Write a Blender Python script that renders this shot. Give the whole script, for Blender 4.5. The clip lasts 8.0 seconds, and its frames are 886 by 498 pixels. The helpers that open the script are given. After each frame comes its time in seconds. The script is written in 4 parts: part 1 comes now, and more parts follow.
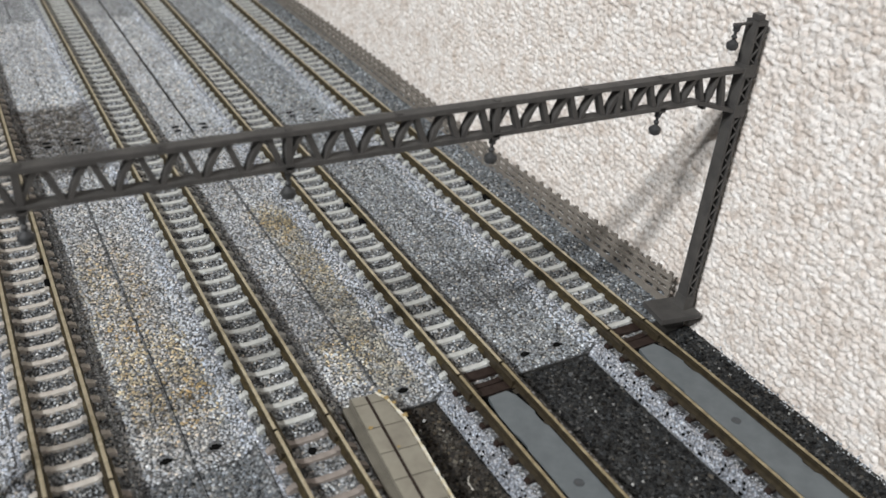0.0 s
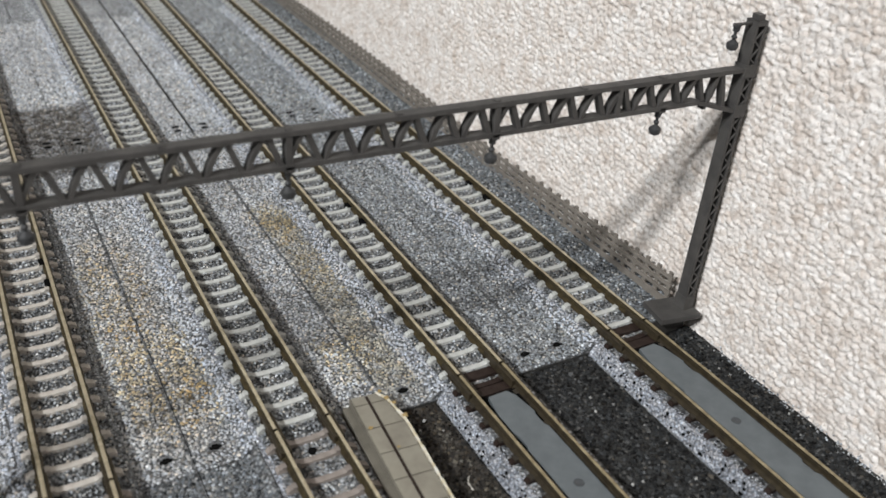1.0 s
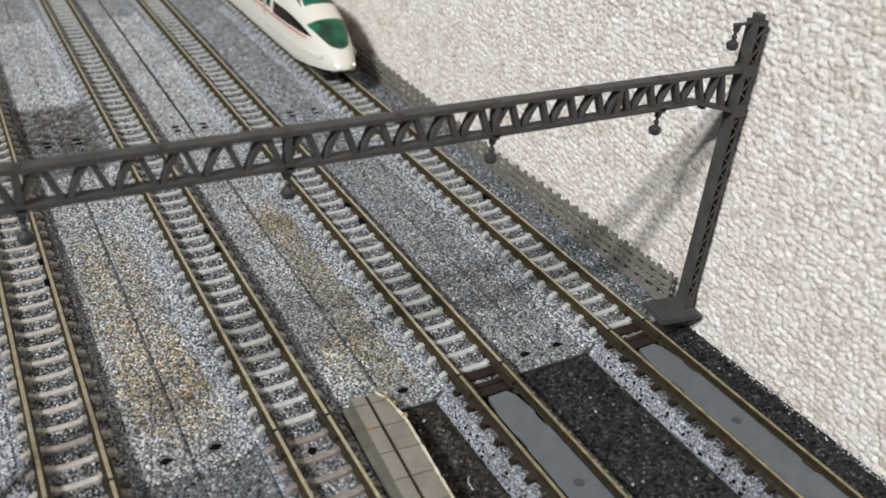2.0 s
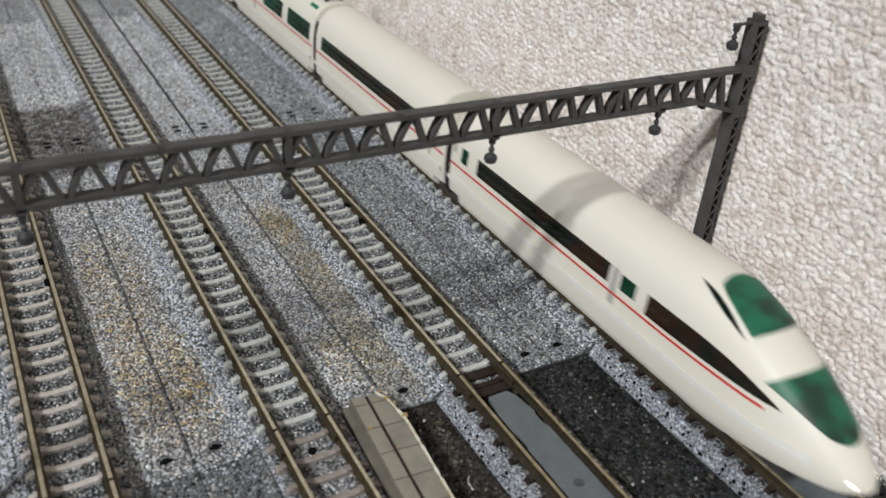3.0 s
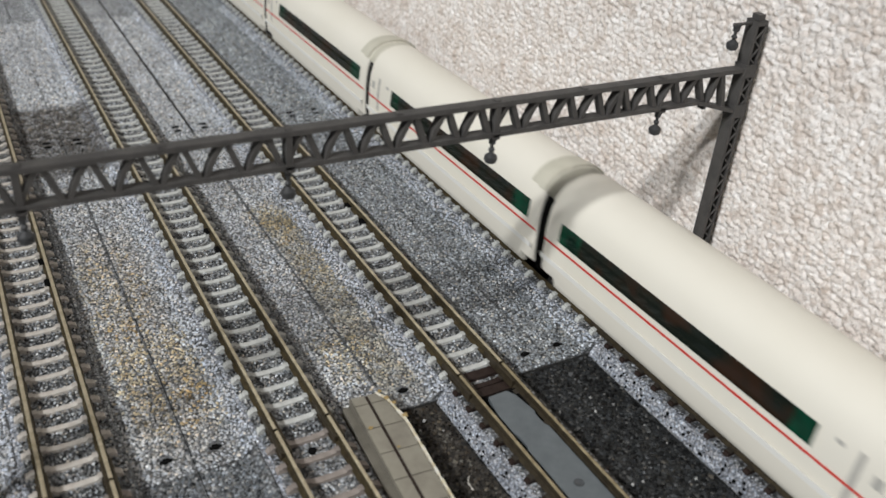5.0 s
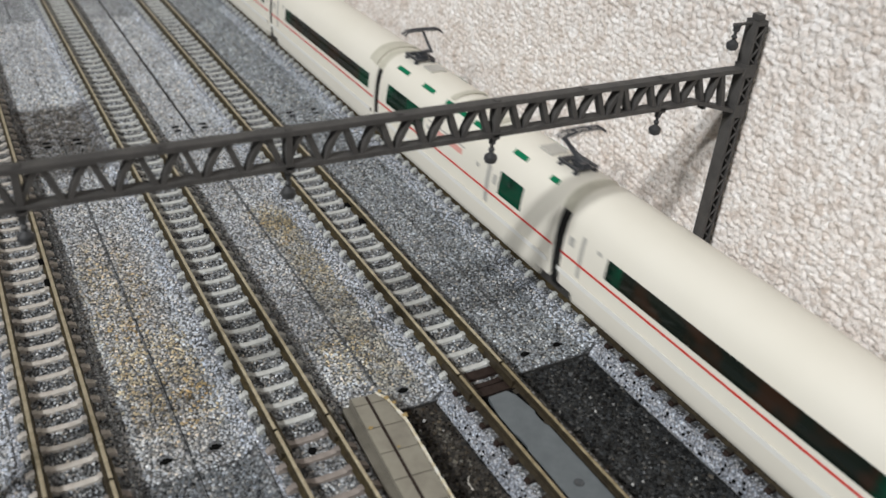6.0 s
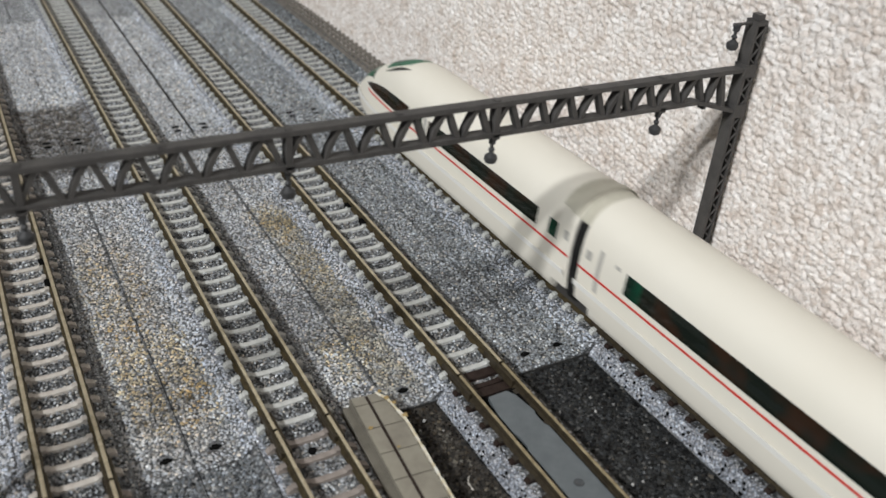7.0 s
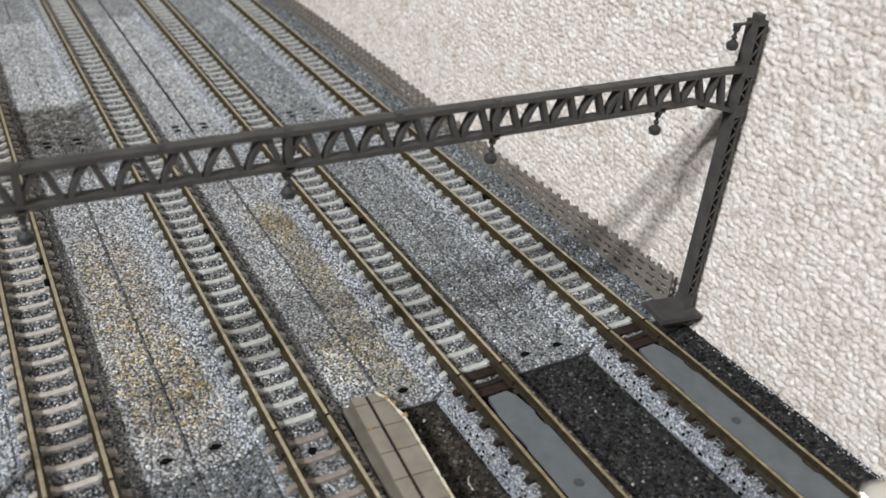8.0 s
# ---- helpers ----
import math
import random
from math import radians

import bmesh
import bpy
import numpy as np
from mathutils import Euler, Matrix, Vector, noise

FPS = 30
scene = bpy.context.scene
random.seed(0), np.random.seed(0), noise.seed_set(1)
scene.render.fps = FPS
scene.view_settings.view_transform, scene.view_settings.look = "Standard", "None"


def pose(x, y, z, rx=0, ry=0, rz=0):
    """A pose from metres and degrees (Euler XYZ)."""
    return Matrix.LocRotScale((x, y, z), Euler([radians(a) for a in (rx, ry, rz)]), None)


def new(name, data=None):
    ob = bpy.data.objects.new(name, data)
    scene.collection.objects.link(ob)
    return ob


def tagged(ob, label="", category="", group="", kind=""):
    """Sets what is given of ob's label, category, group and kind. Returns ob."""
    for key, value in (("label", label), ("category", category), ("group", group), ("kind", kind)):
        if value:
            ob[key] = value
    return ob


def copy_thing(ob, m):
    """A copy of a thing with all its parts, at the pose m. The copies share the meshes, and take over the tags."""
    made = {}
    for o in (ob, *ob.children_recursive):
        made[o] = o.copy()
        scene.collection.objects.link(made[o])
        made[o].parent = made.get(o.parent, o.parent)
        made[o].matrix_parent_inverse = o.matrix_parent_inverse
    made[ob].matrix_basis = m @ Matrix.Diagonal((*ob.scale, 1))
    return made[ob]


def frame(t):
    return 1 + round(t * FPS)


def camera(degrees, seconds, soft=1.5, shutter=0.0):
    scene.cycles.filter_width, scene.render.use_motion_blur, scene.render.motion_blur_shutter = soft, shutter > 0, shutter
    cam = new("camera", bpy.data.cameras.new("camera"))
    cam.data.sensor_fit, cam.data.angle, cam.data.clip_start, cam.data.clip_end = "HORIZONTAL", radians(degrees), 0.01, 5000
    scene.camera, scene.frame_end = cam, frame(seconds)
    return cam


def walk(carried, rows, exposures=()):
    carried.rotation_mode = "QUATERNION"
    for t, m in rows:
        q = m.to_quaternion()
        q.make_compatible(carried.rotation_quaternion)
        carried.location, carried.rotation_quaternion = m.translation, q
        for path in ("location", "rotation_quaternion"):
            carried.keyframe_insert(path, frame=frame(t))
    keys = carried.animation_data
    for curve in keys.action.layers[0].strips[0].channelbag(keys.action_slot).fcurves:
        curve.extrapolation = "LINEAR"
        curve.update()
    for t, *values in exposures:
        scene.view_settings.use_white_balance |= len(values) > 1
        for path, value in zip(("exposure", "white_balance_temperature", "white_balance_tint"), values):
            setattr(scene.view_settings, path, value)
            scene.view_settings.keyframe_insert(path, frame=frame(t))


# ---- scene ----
# Model railway at 1:150. Lengths below are in millimetres, with the rail heads at z = 0, the tracks along y.
M = 0.001
cam = camera(54.495, 8.0, soft=1.6, shutter=0.22)
cam.data.dof.use_dof, cam.data.dof.focus_distance, cam.data.dof.aperture_fstop = True, 0.19, 29.0
STAND = pose(-114.78 * M, -110.88 * M, 105.20 * M, 59.2145, -4.2668, -29.0830)
walk(cam, [(0.0, STAND), (8.0, STAND)], [(0.0, -0.05), (1.7, -0.05), (2.8, -0.29), (3.5, -0.26), (4.5, -0.22), (7.6, -0.2), (8.0, -0.06)])

# ---- world, lamp, exposure ----
world = bpy.data.worlds.new("world")
world.use_nodes = True
world.node_tree.nodes["Background"].inputs[0].default_value = (0.84, 0.93, 1.0, 1)
world.node_tree.nodes["Background"].inputs[1].default_value = 0.07
scene.world = world
scene.view_settings.exposure = 0.0

# two fluorescent lamps under the ceiling, side by side
LAMPS = ((-2.3, -1.22, 2.03), (-2.3, -0.82, 2.03))
for x, y, z in LAMPS:
    lamp = bpy.data.lights.new("ceiling_lamp", "AREA")
    lamp.shape, lamp.size, lamp.size_y, lamp.energy, lamp.color = "RECTANGLE", 0.42, 0.14, 94, (0.962, 0.985, 1.0)
    new("ceiling_lamp", lamp).matrix_world = pose(x, y, z)


# ---- materials ----
def mat(name, base, rough=0.6, metal=0.0, spec=0.5):
    m = bpy.data.materials.new(name)
    m.use_nodes = True
    b = m.node_tree.nodes["Principled BSDF"]
    b.inputs["Base Color"].default_value = (*base, 1)
    b.inputs["Roughness"].default_value = rough
    b.inputs["Metallic"].default_value = metal
    b.inputs["Specular IOR Level"].default_value = spec
    return m


class Nodes:
    """Short hand for the nodes of one material."""

    def __init__(self, m):
        self.t = m.node_tree
        self.b = self.t.nodes["Principled BSDF"]

    def add(self, kind, **inputs):
        n = self.t.nodes.new(kind)
        for key, value in inputs.items():
            sock = n.inputs[key.replace("_", " ")]
            if isinstance(value, bpy.types.NodeSocket):
                self.t.links.new(value, sock)
            else:
                sock.default_value = value
        return n

    def link(self, a, b):
        self.t.links.new(a, b)

    def place(self):
        return self.add("ShaderNodeNewGeometry").outputs["Position"]

    def local(self):
        return self.add("ShaderNodeTexCoord").outputs["Object"]

    def noise(self, where, per_mm, detail=4.0, rough=0.55):
        return self.add("ShaderNodeTexNoise", Vector=where, Scale=per_mm * 1000, Detail=detail, Roughness=rough).outputs["Fac"]

    def ramp(self, fac, *stops):
        n = self.add("ShaderNodeValToRGB", Fac=fac)
        e = n.color_ramp.elements
        while len(e) < len(stops):
            e.new(0.5)
        for el, (pos, col) in zip(e, stops):
            el.position = pos
            el.color = (*col, 1) if len(col) == 3 else col
        return n.outputs["Color"]

    def mix(self, fac, a, b, how="MIX"):
        n = self.t.nodes.new("ShaderNodeMix")
        n.data_type, n.blend_type = "RGBA", how
        for sock, value in ((n.inputs[0], fac), (n.inputs[6], a), (n.inputs[7], b)):
            if isinstance(value, bpy.types.NodeSocket):
                self.link(value, sock)
            elif isinstance(value, (int, float)):
                sock.default_value = value
            else:
                sock.default_value = (*value, 1)
        return n.outputs[2]

    def math(self, op, a, b=0.0, clamp=False):
        n = self.t.nodes.new("ShaderNodeMath")
        n.operation, n.use_clamp = op, clamp
        for sock, value in zip(n.inputs, (a, b)):
            if isinstance(value, bpy.types.NodeSocket):
                self.link(value, sock)
            else:
                sock.default_value = value
        return n.outputs[0]

    def bump(self, height, mm, strength=1.0):
        n = self.add("ShaderNodeBump", Height=height, Distance=mm * M, Strength=strength)
        self.link(n.outputs[0], self.b.inputs["Normal"])

    def spot(self, where, x, y, rx, ry, square=False):
        """A soft patch round (x, y), rx by ry mm: 1 in the middle, 0 outside."""
        s = self.add("ShaderNodeVectorMath", Vector=where)
        s.operation = "SUBTRACT"
        s.inputs[1].default_value = (x * M, y * M, 0)
        d = self.t.nodes.new("ShaderNodeVectorMath")
        d.operation = "MULTIPLY"
        self.link(s.outputs[0], d.inputs[0])
        d.inputs[1].default_value = (1 / (rx * M), 1 / (ry * M), 0)
        ln = self.t.nodes.new("ShaderNodeVectorMath")
        ln.operation = "LENGTH"
        self.link(d.outputs[0], ln.inputs[0])
        if square:
            ab = self.t.nodes.new("ShaderNodeVectorMath")
            ab.operation = "ABSOLUTE"
            self.link(d.outputs[0], ab.inputs[0])
            xyz = self.add("ShaderNodeSeparateXYZ", Vector=ab.outputs[0]).outputs
            far = self.math("MAXIMUM", xyz[0], xyz[1])
            wob = self.math("MULTIPLY", self.noise(where, 0.25, 4, 0.7), 0.25)
            return self.math("MULTIPLY", self.math("SUBTRACT", 1.13, self.math("ADD", far, wob)), 7.0, True)
        wob = self.math("MULTIPLY", self.noise(where, 0.12, 3), 0.9)
        return self.math("SUBTRACT", 2.1, self.math("ADD", self.math("MULTIPLY", ln.outputs["Value"], 1.5), wob), True)


OCHRE, DARK_BROWN, OLIVE, WARM, FAR_TONE = (1.0, 0.86, 0.60), (0.20, 0.175, 0.15), (0.74, 0.68, 0.55), (0.97, 0.92, 0.86), (0.95, 0.95, 0.96)


def ballast(name, dark, mid, light, grain=0.47, patches=(), rough=0.6, glint=0.2):
    """Fine glued gravel: rounded grains of mixed greys, the shade in their gaps painted in, with patches of staining
    and tone (x, y, rx, ry, colour, amount).
    """
    m = mat(name, mid, rough, spec=0.5)
    n = Nodes(m)
    where = n.place()
    v = n.add("ShaderNodeTexVoronoi", Vector=where, Scale=1000 / grain, Randomness=1.0)
    tone = n.add("ShaderNodeSeparateColor", Color=v.outputs["Color"]).outputs
    pale = tuple(min(c * 1.55, 0.9) for c in light)
    col = n.ramp(tone[0], (0.0, dark), (0.3, mid), (0.8, light), (0.93, pale))
    blotch = n.ramp(n.noise(where, 0.05, 5), (0.36, (0.72, 0.72, 0.73)), (0.62, (1.08, 1.08, 1.08)))
    col = n.mix(1.0, col, blotch, "MULTIPLY")
    warm = n.ramp(tone[1], (0.0, (1.05, 1.0, 0.95)), (0.5, (1, 1, 1)), (1.0, (0.95, 1.0, 1.06)))
    col = n.mix(1.0, col, warm, "MULTIPLY")
    for x, y, rx, ry, tint, amount in patches:
        patchy = n.ramp(n.noise(where, 0.4, 4, 0.7), (0.33, (0.3, 0.3, 0.3)), (0.55, (1, 1, 1)))
        f = n.math("MULTIPLY", n.math("MULTIPLY", n.spot(where, x, y, rx, ry, tint in (DARK_BROWN, OLIVE, WARM)), amount), patchy)
        if tint is OCHRE:
            # glue took to single grains only
            f = n.math("MULTIPLY", n.math("SUBTRACT", n.math("MULTIPLY", f, 1.25), tone[1]), 4.0, True)
        col = n.mix(f, col, n.mix(1.0, col, tint, "MULTIPLY"))
    fleck = n.add("ShaderNodeTexVoronoi", Vector=where, Scale=1000 / (grain * 0.62), Randomness=1.0)
    salt = n.add("ShaderNodeSeparateColor", Color=fleck.outputs["Color"]).outputs[0]
    col = n.mix(1.0, col, n.ramp(salt, (0.0, (0.5, 0.5, 0.5)), (0.25, (0.95, 0.95, 0.95)), (0.85, (1.05, 1.05, 1.05)), (0.97, (1.45, 1.45, 1.45))), "MULTIPLY")
    # depth shade between the grains, multiplied into the colour
    gaps = n.ramp(v.outputs["Distance"], (0.38, (1, 1, 1)), (0.72, (0.36, 0.36, 0.37)))
    col = n.mix(1.0, col, gaps, "MULTIPLY")
    n.link(col, n.b.inputs["Base Color"])
    shine = n.ramp(tone[2], (1 - glint - 0.02, (rough,) * 3), (1 - glint + 0.02, (0.22,) * 3))
    n.link(shine, n.b.inputs["Roughness"])
    n.bump(n.math("MULTIPLY", v.outputs["Distance"], -1.0), 0.2, 0.7)
    return m


def pebbles(name, dark, mid, light, pale, patches=(), glint=0.12, spec=0.5):
    """Loose-looking grains, each of one tone: dark, middle, light or nearly white, some brownish or bluish, with
    patches as above.
    """
    m = mat(name, mid, 0.55, spec=spec)
    n = Nodes(m)
    where = n.place()
    one = n.add("ShaderNodeNewGeometry").outputs["Random Per Island"]
    two = n.math("FRACT", n.math("MULTIPLY", one, 37.7))
    three = n.math("FRACT", n.math("MULTIPLY", one, 211.3))
    col = n.ramp(one, (0.0, tuple(c * 0.5 for c in dark)), (0.1, dark), (0.24, mid), (0.55, light), (0.84, tuple(c * 1.2 for c in light)), (0.95, pale))
    tint = n.ramp(two, (0.0, (1.12, 0.98, 0.82)), (0.16, (1.03, 1.0, 0.95)), (0.5, (1, 1, 1)), (1.0, (0.95, 1.0, 1.07)))
    col = n.mix(1.0, col, tint, "MULTIPLY")
    blotch = n.ramp(n.noise(where, 0.06, 5), (0.34, (0.86, 0.86, 0.87)), (0.62, (1.12, 1.12, 1.12)))
    col = n.mix(1.0, col, blotch, "MULTIPLY")
    for x, y, rx, ry, hue, amount in patches:
        patchy = n.ramp(n.noise(where, 0.4, 4, 0.7), (0.33, (0.3, 0.3, 0.3)), (0.55, (1, 1, 1)))
        f = n.math("MULTIPLY", n.math("MULTIPLY", n.spot(where, x, y, rx, ry, hue in (DARK_BROWN, OLIVE, WARM)), amount), patchy)
        if hue is OCHRE:
            f = n.math("MULTIPLY", n.math("SUBTRACT", n.math("MULTIPLY", f, 1.25), three), 4.0, True)
        col = n.mix(f, col, n.mix(1.0, col, hue, "MULTIPLY"))
    n.link(col, n.b.inputs["Base Color"])
    n.link(n.ramp(three, (1 - glint - 0.02, (0.6,) * 3), (1 - glint + 0.02, (0.2,) * 3)), n.b.inputs["Roughness"])
    n.bump(n.noise(where, 5.0, 3), 0.05, 0.6)
    return m


# the entries at y 144 tone a rectangular patch dark brown
PALE_PATCHES = (
    (-92, 27, 12, 22, OCHRE, 0.72), (-95, 58, 9, 28, OCHRE, 0.48), (-87, 16, 9, 10, OCHRE, 0.4), (-93, 144, 15, 27, DARK_BROWN, 1.0),
    (-52, 74, 7, 13, OCHRE, 0.75), (-50, 50, 7, 24, OCHRE, 0.4), (-57, 17, 8, 12, OCHRE, 0.6),
    # the last two entries tone the far panels slightly darker
    (-51.2, 40, 4.3, 42, OLIVE, 1.0), (-93, 42, 7, 44, WARM, 1.0), (-92, 232, 18, 62, FAR_TONE, 1.0), (-62, 215, 7, 70, FAR_TONE, 0.8))
BALLAST_PALE = ballast("pale_bluish_ballast", (0.10, 0.102, 0.105), (0.33, 0.342, 0.35), (0.56, 0.578, 0.59), patches=PALE_PATCHES)
BALLAST_GREY = ballast("grey_ballast", (0.045, 0.048, 0.05), (0.22, 0.236, 0.245), (0.50, 0.525, 0.54))
BALLAST_COOL = ballast("cool_dark_ballast", (0.035, 0.04, 0.044), (0.125, 0.137, 0.148), (0.33, 0.348, 0.362))
BALLAST_BED = ballast("roadbed_ballast", (0.05, 0.051, 0.051), (0.145, 0.148, 0.148), (0.38, 0.385, 0.385), grain=0.6, patches=((-108, 144, 18, 27, DARK_BROWN, 0.75),))
# Left shoulders: glue whitening, plus their lamp-facing brightness put into the colour.
BALLAST_WHITE_LIT = ballast("whitened_lit_ballast", (0.22, 0.23, 0.25), (0.33, 0.345, 0.375), (0.42, 0.437, 0.47), grain=0.5, glint=0.06)
# Base under the stones, darkened in colour for the shade in their gaps.
BALLAST_UNDER = ballast("shaded_base_between_stones", (0.07, 0.072, 0.073), (0.15, 0.155, 0.158), (0.24, 0.248, 0.252), grain=0.6)
BALLAST_CRUMB = ballast("pale_crumbs", (0.5, 0.52, 0.53), (0.66, 0.68, 0.70), (0.78, 0.80, 0.81), grain=0.6)
BALLAST_BLACK = ballast("black_gravel", (0.005, 0.005, 0.005), (0.014, 0.0145, 0.015), (0.04, 0.042, 0.042), grain=1.0, glint=0.05)
BALLAST_BROWN = ballast("brown_dark_gravel", (0.007, 0.006, 0.005), (0.020, 0.017, 0.014), (0.052, 0.046, 0.038), grain=0.95, glint=0.05)

PEBBLE_PALE = pebbles("pale_pebbles", (0.188, 0.188, 0.188), (0.329, 0.338, 0.346), (0.475, 0.484, 0.493), (0.766, 0.784, 0.794), PALE_PATCHES)
PEBBLE_GREY = pebbles("grey_pebbles", (0.0592, 0.0627, 0.0663), (0.181, 0.191, 0.2), (0.298, 0.314, 0.324), (0.625, 0.651, 0.669))
PEBBLE_COOL = pebbles("cool_dark_pebbles", (0.024, 0.0272, 0.0304), (0.096, 0.105, 0.113), (0.184, 0.198, 0.208), (0.558, 0.585, 0.603))
PEBBLE_BED = pebbles("roadbed_pebbles", (0.0468, 0.0478, 0.0478), (0.149, 0.152, 0.152), (0.271, 0.276, 0.278), (0.673, 0.692, 0.7), ((-108, 144, 18, 27, DARK_BROWN, 0.75),))
PEBBLE_WHITE_LIT = pebbles("whitened_lit_pebbles", (0.3, 0.312, 0.338), (0.439, 0.458, 0.494), (0.537, 0.558, 0.604), (0.792, 0.814, 0.847), ((-93, 144, 15, 27, DARK_BROWN, 1.0),))
PEBBLE_BLACK = pebbles("black_pebbles", (0.00496, 0.00496, 0.00496), (0.0124, 0.0127, 0.013), (0.0279, 0.0285, 0.0285), (0.0891, 0.0891, 0.0875), glint=0.05, spec=0.2)
PEBBLE_BROWN = pebbles("brown_dark_pebbles", (0.0072, 0.0064, 0.0048), (0.0192, 0.016, 0.0128), (0.044, 0.0376, 0.0304), (0.117, 0.108, 0.09), glint=0.05, spec=0.2)


def worn(name, base, other, per_mm=0.4, rough=0.6, metal=0.0, bump_mm=0.04, spec=0.5, amount=1.0):
    """A colour that drifts into another, with fine grain in the relief."""
    m = mat(name, base, rough, metal, spec)
    n = Nodes(m)
    where = n.local()
    f = n.ramp(n.noise(where, per_mm, 5), (0.35, (0, 0, 0)), (0.68, (amount,) * 3))
    n.link(n.mix(f, base, other), n.b.inputs["Base Color"])
    fine = n.noise(where, 6.0, 3)
    n.link(n.math("ADD", rough - 0.1, n.math("MULTIPLY", fine, 0.2)), n.b.inputs["Roughness"])
    n.bump(fine, bump_mm, 0.6)
    return m


CONCRETE = worn("sleeper_concrete", (0.57, 0.575, 0.55), (0.47, 0.47, 0.44), 0.5, 0.7)
CONCRETE_WARM = worn("sleeper_warm_concrete", (0.56, 0.525, 0.475), (0.46, 0.41, 0.36), 0.5, 0.7)
SLEEPER_PINK = worn("sleeper_pinkish", (0.31, 0.268, 0.24), (0.23, 0.195, 0.17), 0.5, 0.7)
SLEEPER_BROWN = worn("sleeper_brown", (0.02, 0.012, 0.01), (0.036, 0.024, 0.019), 0.5, 0.6, spec=0.2)
RAIL_SIDE = worn("rail_side_paint", (0.062, 0.047, 0.023), (0.03, 0.023, 0.013), 0.7, 0.5, spec=0.3)
RAIL_TOP = worn("rail_head_metal", (0.66, 0.58, 0.42), (0.46, 0.39, 0.26), 0.5, 0.4, 0.55)
RAIL_TOP_DARK = worn("worn_rail_head", (0.42, 0.35, 0.22), (0.24, 0.19, 0.11), 0.5, 0.4, 0.4)
CHAIR = worn("rail_chair", (0.03, 0.025, 0.019), (0.055, 0.045, 0.032), 0.8, 0.55)
GANTRY = worn("gantry_plastic", (0.058, 0.055, 0.053), (0.086, 0.081, 0.076), 0.3, 0.55, 0, 0.05, 0.3)
INSULATOR = worn("insulator_plastic", (0.03, 0.031, 0.033), (0.045, 0.045, 0.045), 0.4, 0.5)
FENCE = worn("fence_plastic", (0.23, 0.205, 0.178), (0.165, 0.146, 0.125), 0.3, 0.7)
PAD = worn("grey_pad", (0.135, 0.152, 0.16), (0.105, 0.119, 0.127), 0.3, 0.5, 0, 0.05)
PIT = mat("hole_dark", (0.004, 0.004, 0.004), 0.95, spec=0.1)
PLATE = worn("tan_plate", (0.27, 0.25, 0.20), (0.2, 0.18, 0.145), 0.25, 0.6, 0, 0.03)
PLATE_SIDE = worn("tan_plate_side", (0.17, 0.155, 0.125), (0.11, 0.1, 0.08), 0.25, 0.65)
CHIPPED = worn("white_chipped_edge", (0.76, 0.74, 0.68), (0.56, 0.47, 0.28), 0.8, 0.6)
HAIR = mat("pale_fibre", (0.5, 0.47, 0.42), 0.8)

BODY = worn("cream_body", (0.79, 0.75, 0.66), (0.77, 0.73, 0.635), 0.05, 0.42, 0, 0.004, 0.25)
HOOD = worn("beige_roof_end", (0.58, 0.55, 0.455), (0.50, 0.475, 0.385), 0.2, 0.5)
RAIL_DARK = worn("dark_rail_paint", (0.05, 0.039, 0.023), (0.026, 0.02, 0.013), 0.7, 0.5, spec=0.3)
ROOF_GREY = worn("roof_grey", (0.52, 0.50, 0.45), (0.46, 0.44, 0.4), 0.2, 0.45)
# Whiter than the body: the light a raised bead catches, put into its colour.
BEAD_LIT = worn("lit_white_bead", (0.82, 0.805, 0.76), (0.80, 0.785, 0.735), 0.05, 0.35, 0, 0.004)
RED = mat("red_stripe", (0.60, 0.03, 0.02), 0.4)
PALE_RED = mat("pale_red_print", (0.72, 0.36, 0.31), 0.45)
DOOR_LINE = mat("door_grey", (0.42, 0.405, 0.37), 0.45)
BELLOWS = worn("bellows_rubber", (0.008, 0.008, 0.008), (0.016, 0.015, 0.014), 0.5, 0.8, spec=0.2)
UNDER = worn("underframe", (0.03, 0.029, 0.028), (0.055, 0.05, 0.045), 0.5, 0.65)
PANTO = worn("pantograph_grey", (0.035, 0.037, 0.042), (0.06, 0.062, 0.068), 0.5, 0.45)
LENS = mat("headlight_lens", (0.9, 0.9, 0.88), 0.15)
LENS.node_tree.nodes["Principled BSDF"].inputs["Emission Color"].default_value = (1, 0.97, 0.9, 1)
LENS.node_tree.nodes["Principled BSDF"].inputs["Emission Strength"].default_value = 3.0


def window_glass(name, base, second, rough=0.08):
    m = mat(name, base, rough, spec=0.35)
    n = Nodes(m)
    f = n.ramp(n.noise(n.local(), 0.11, 2), (0.45, (0, 0, 0)), (0.6, (1, 1, 1)))
    n.link(n.mix(f, base, second), n.b.inputs["Base Color"])
    return m


GLASS_DARK = window_glass("dark_window", (0.010, 0.014, 0.011), (0.030, 0.016, 0.010))
GLASS_GREEN = window_glass("green_window", (0.005, 0.055, 0.029), (0.005, 0.018, 0.012))
GLASS_CAB = window_glass("green_windscreen", (0.014, 0.13, 0.065), (0.016, 0.045, 0.028), 0.45)
GLASS_ROOF = mat("green_roof_window", (0.01, 0.17, 0.08), 0.15)


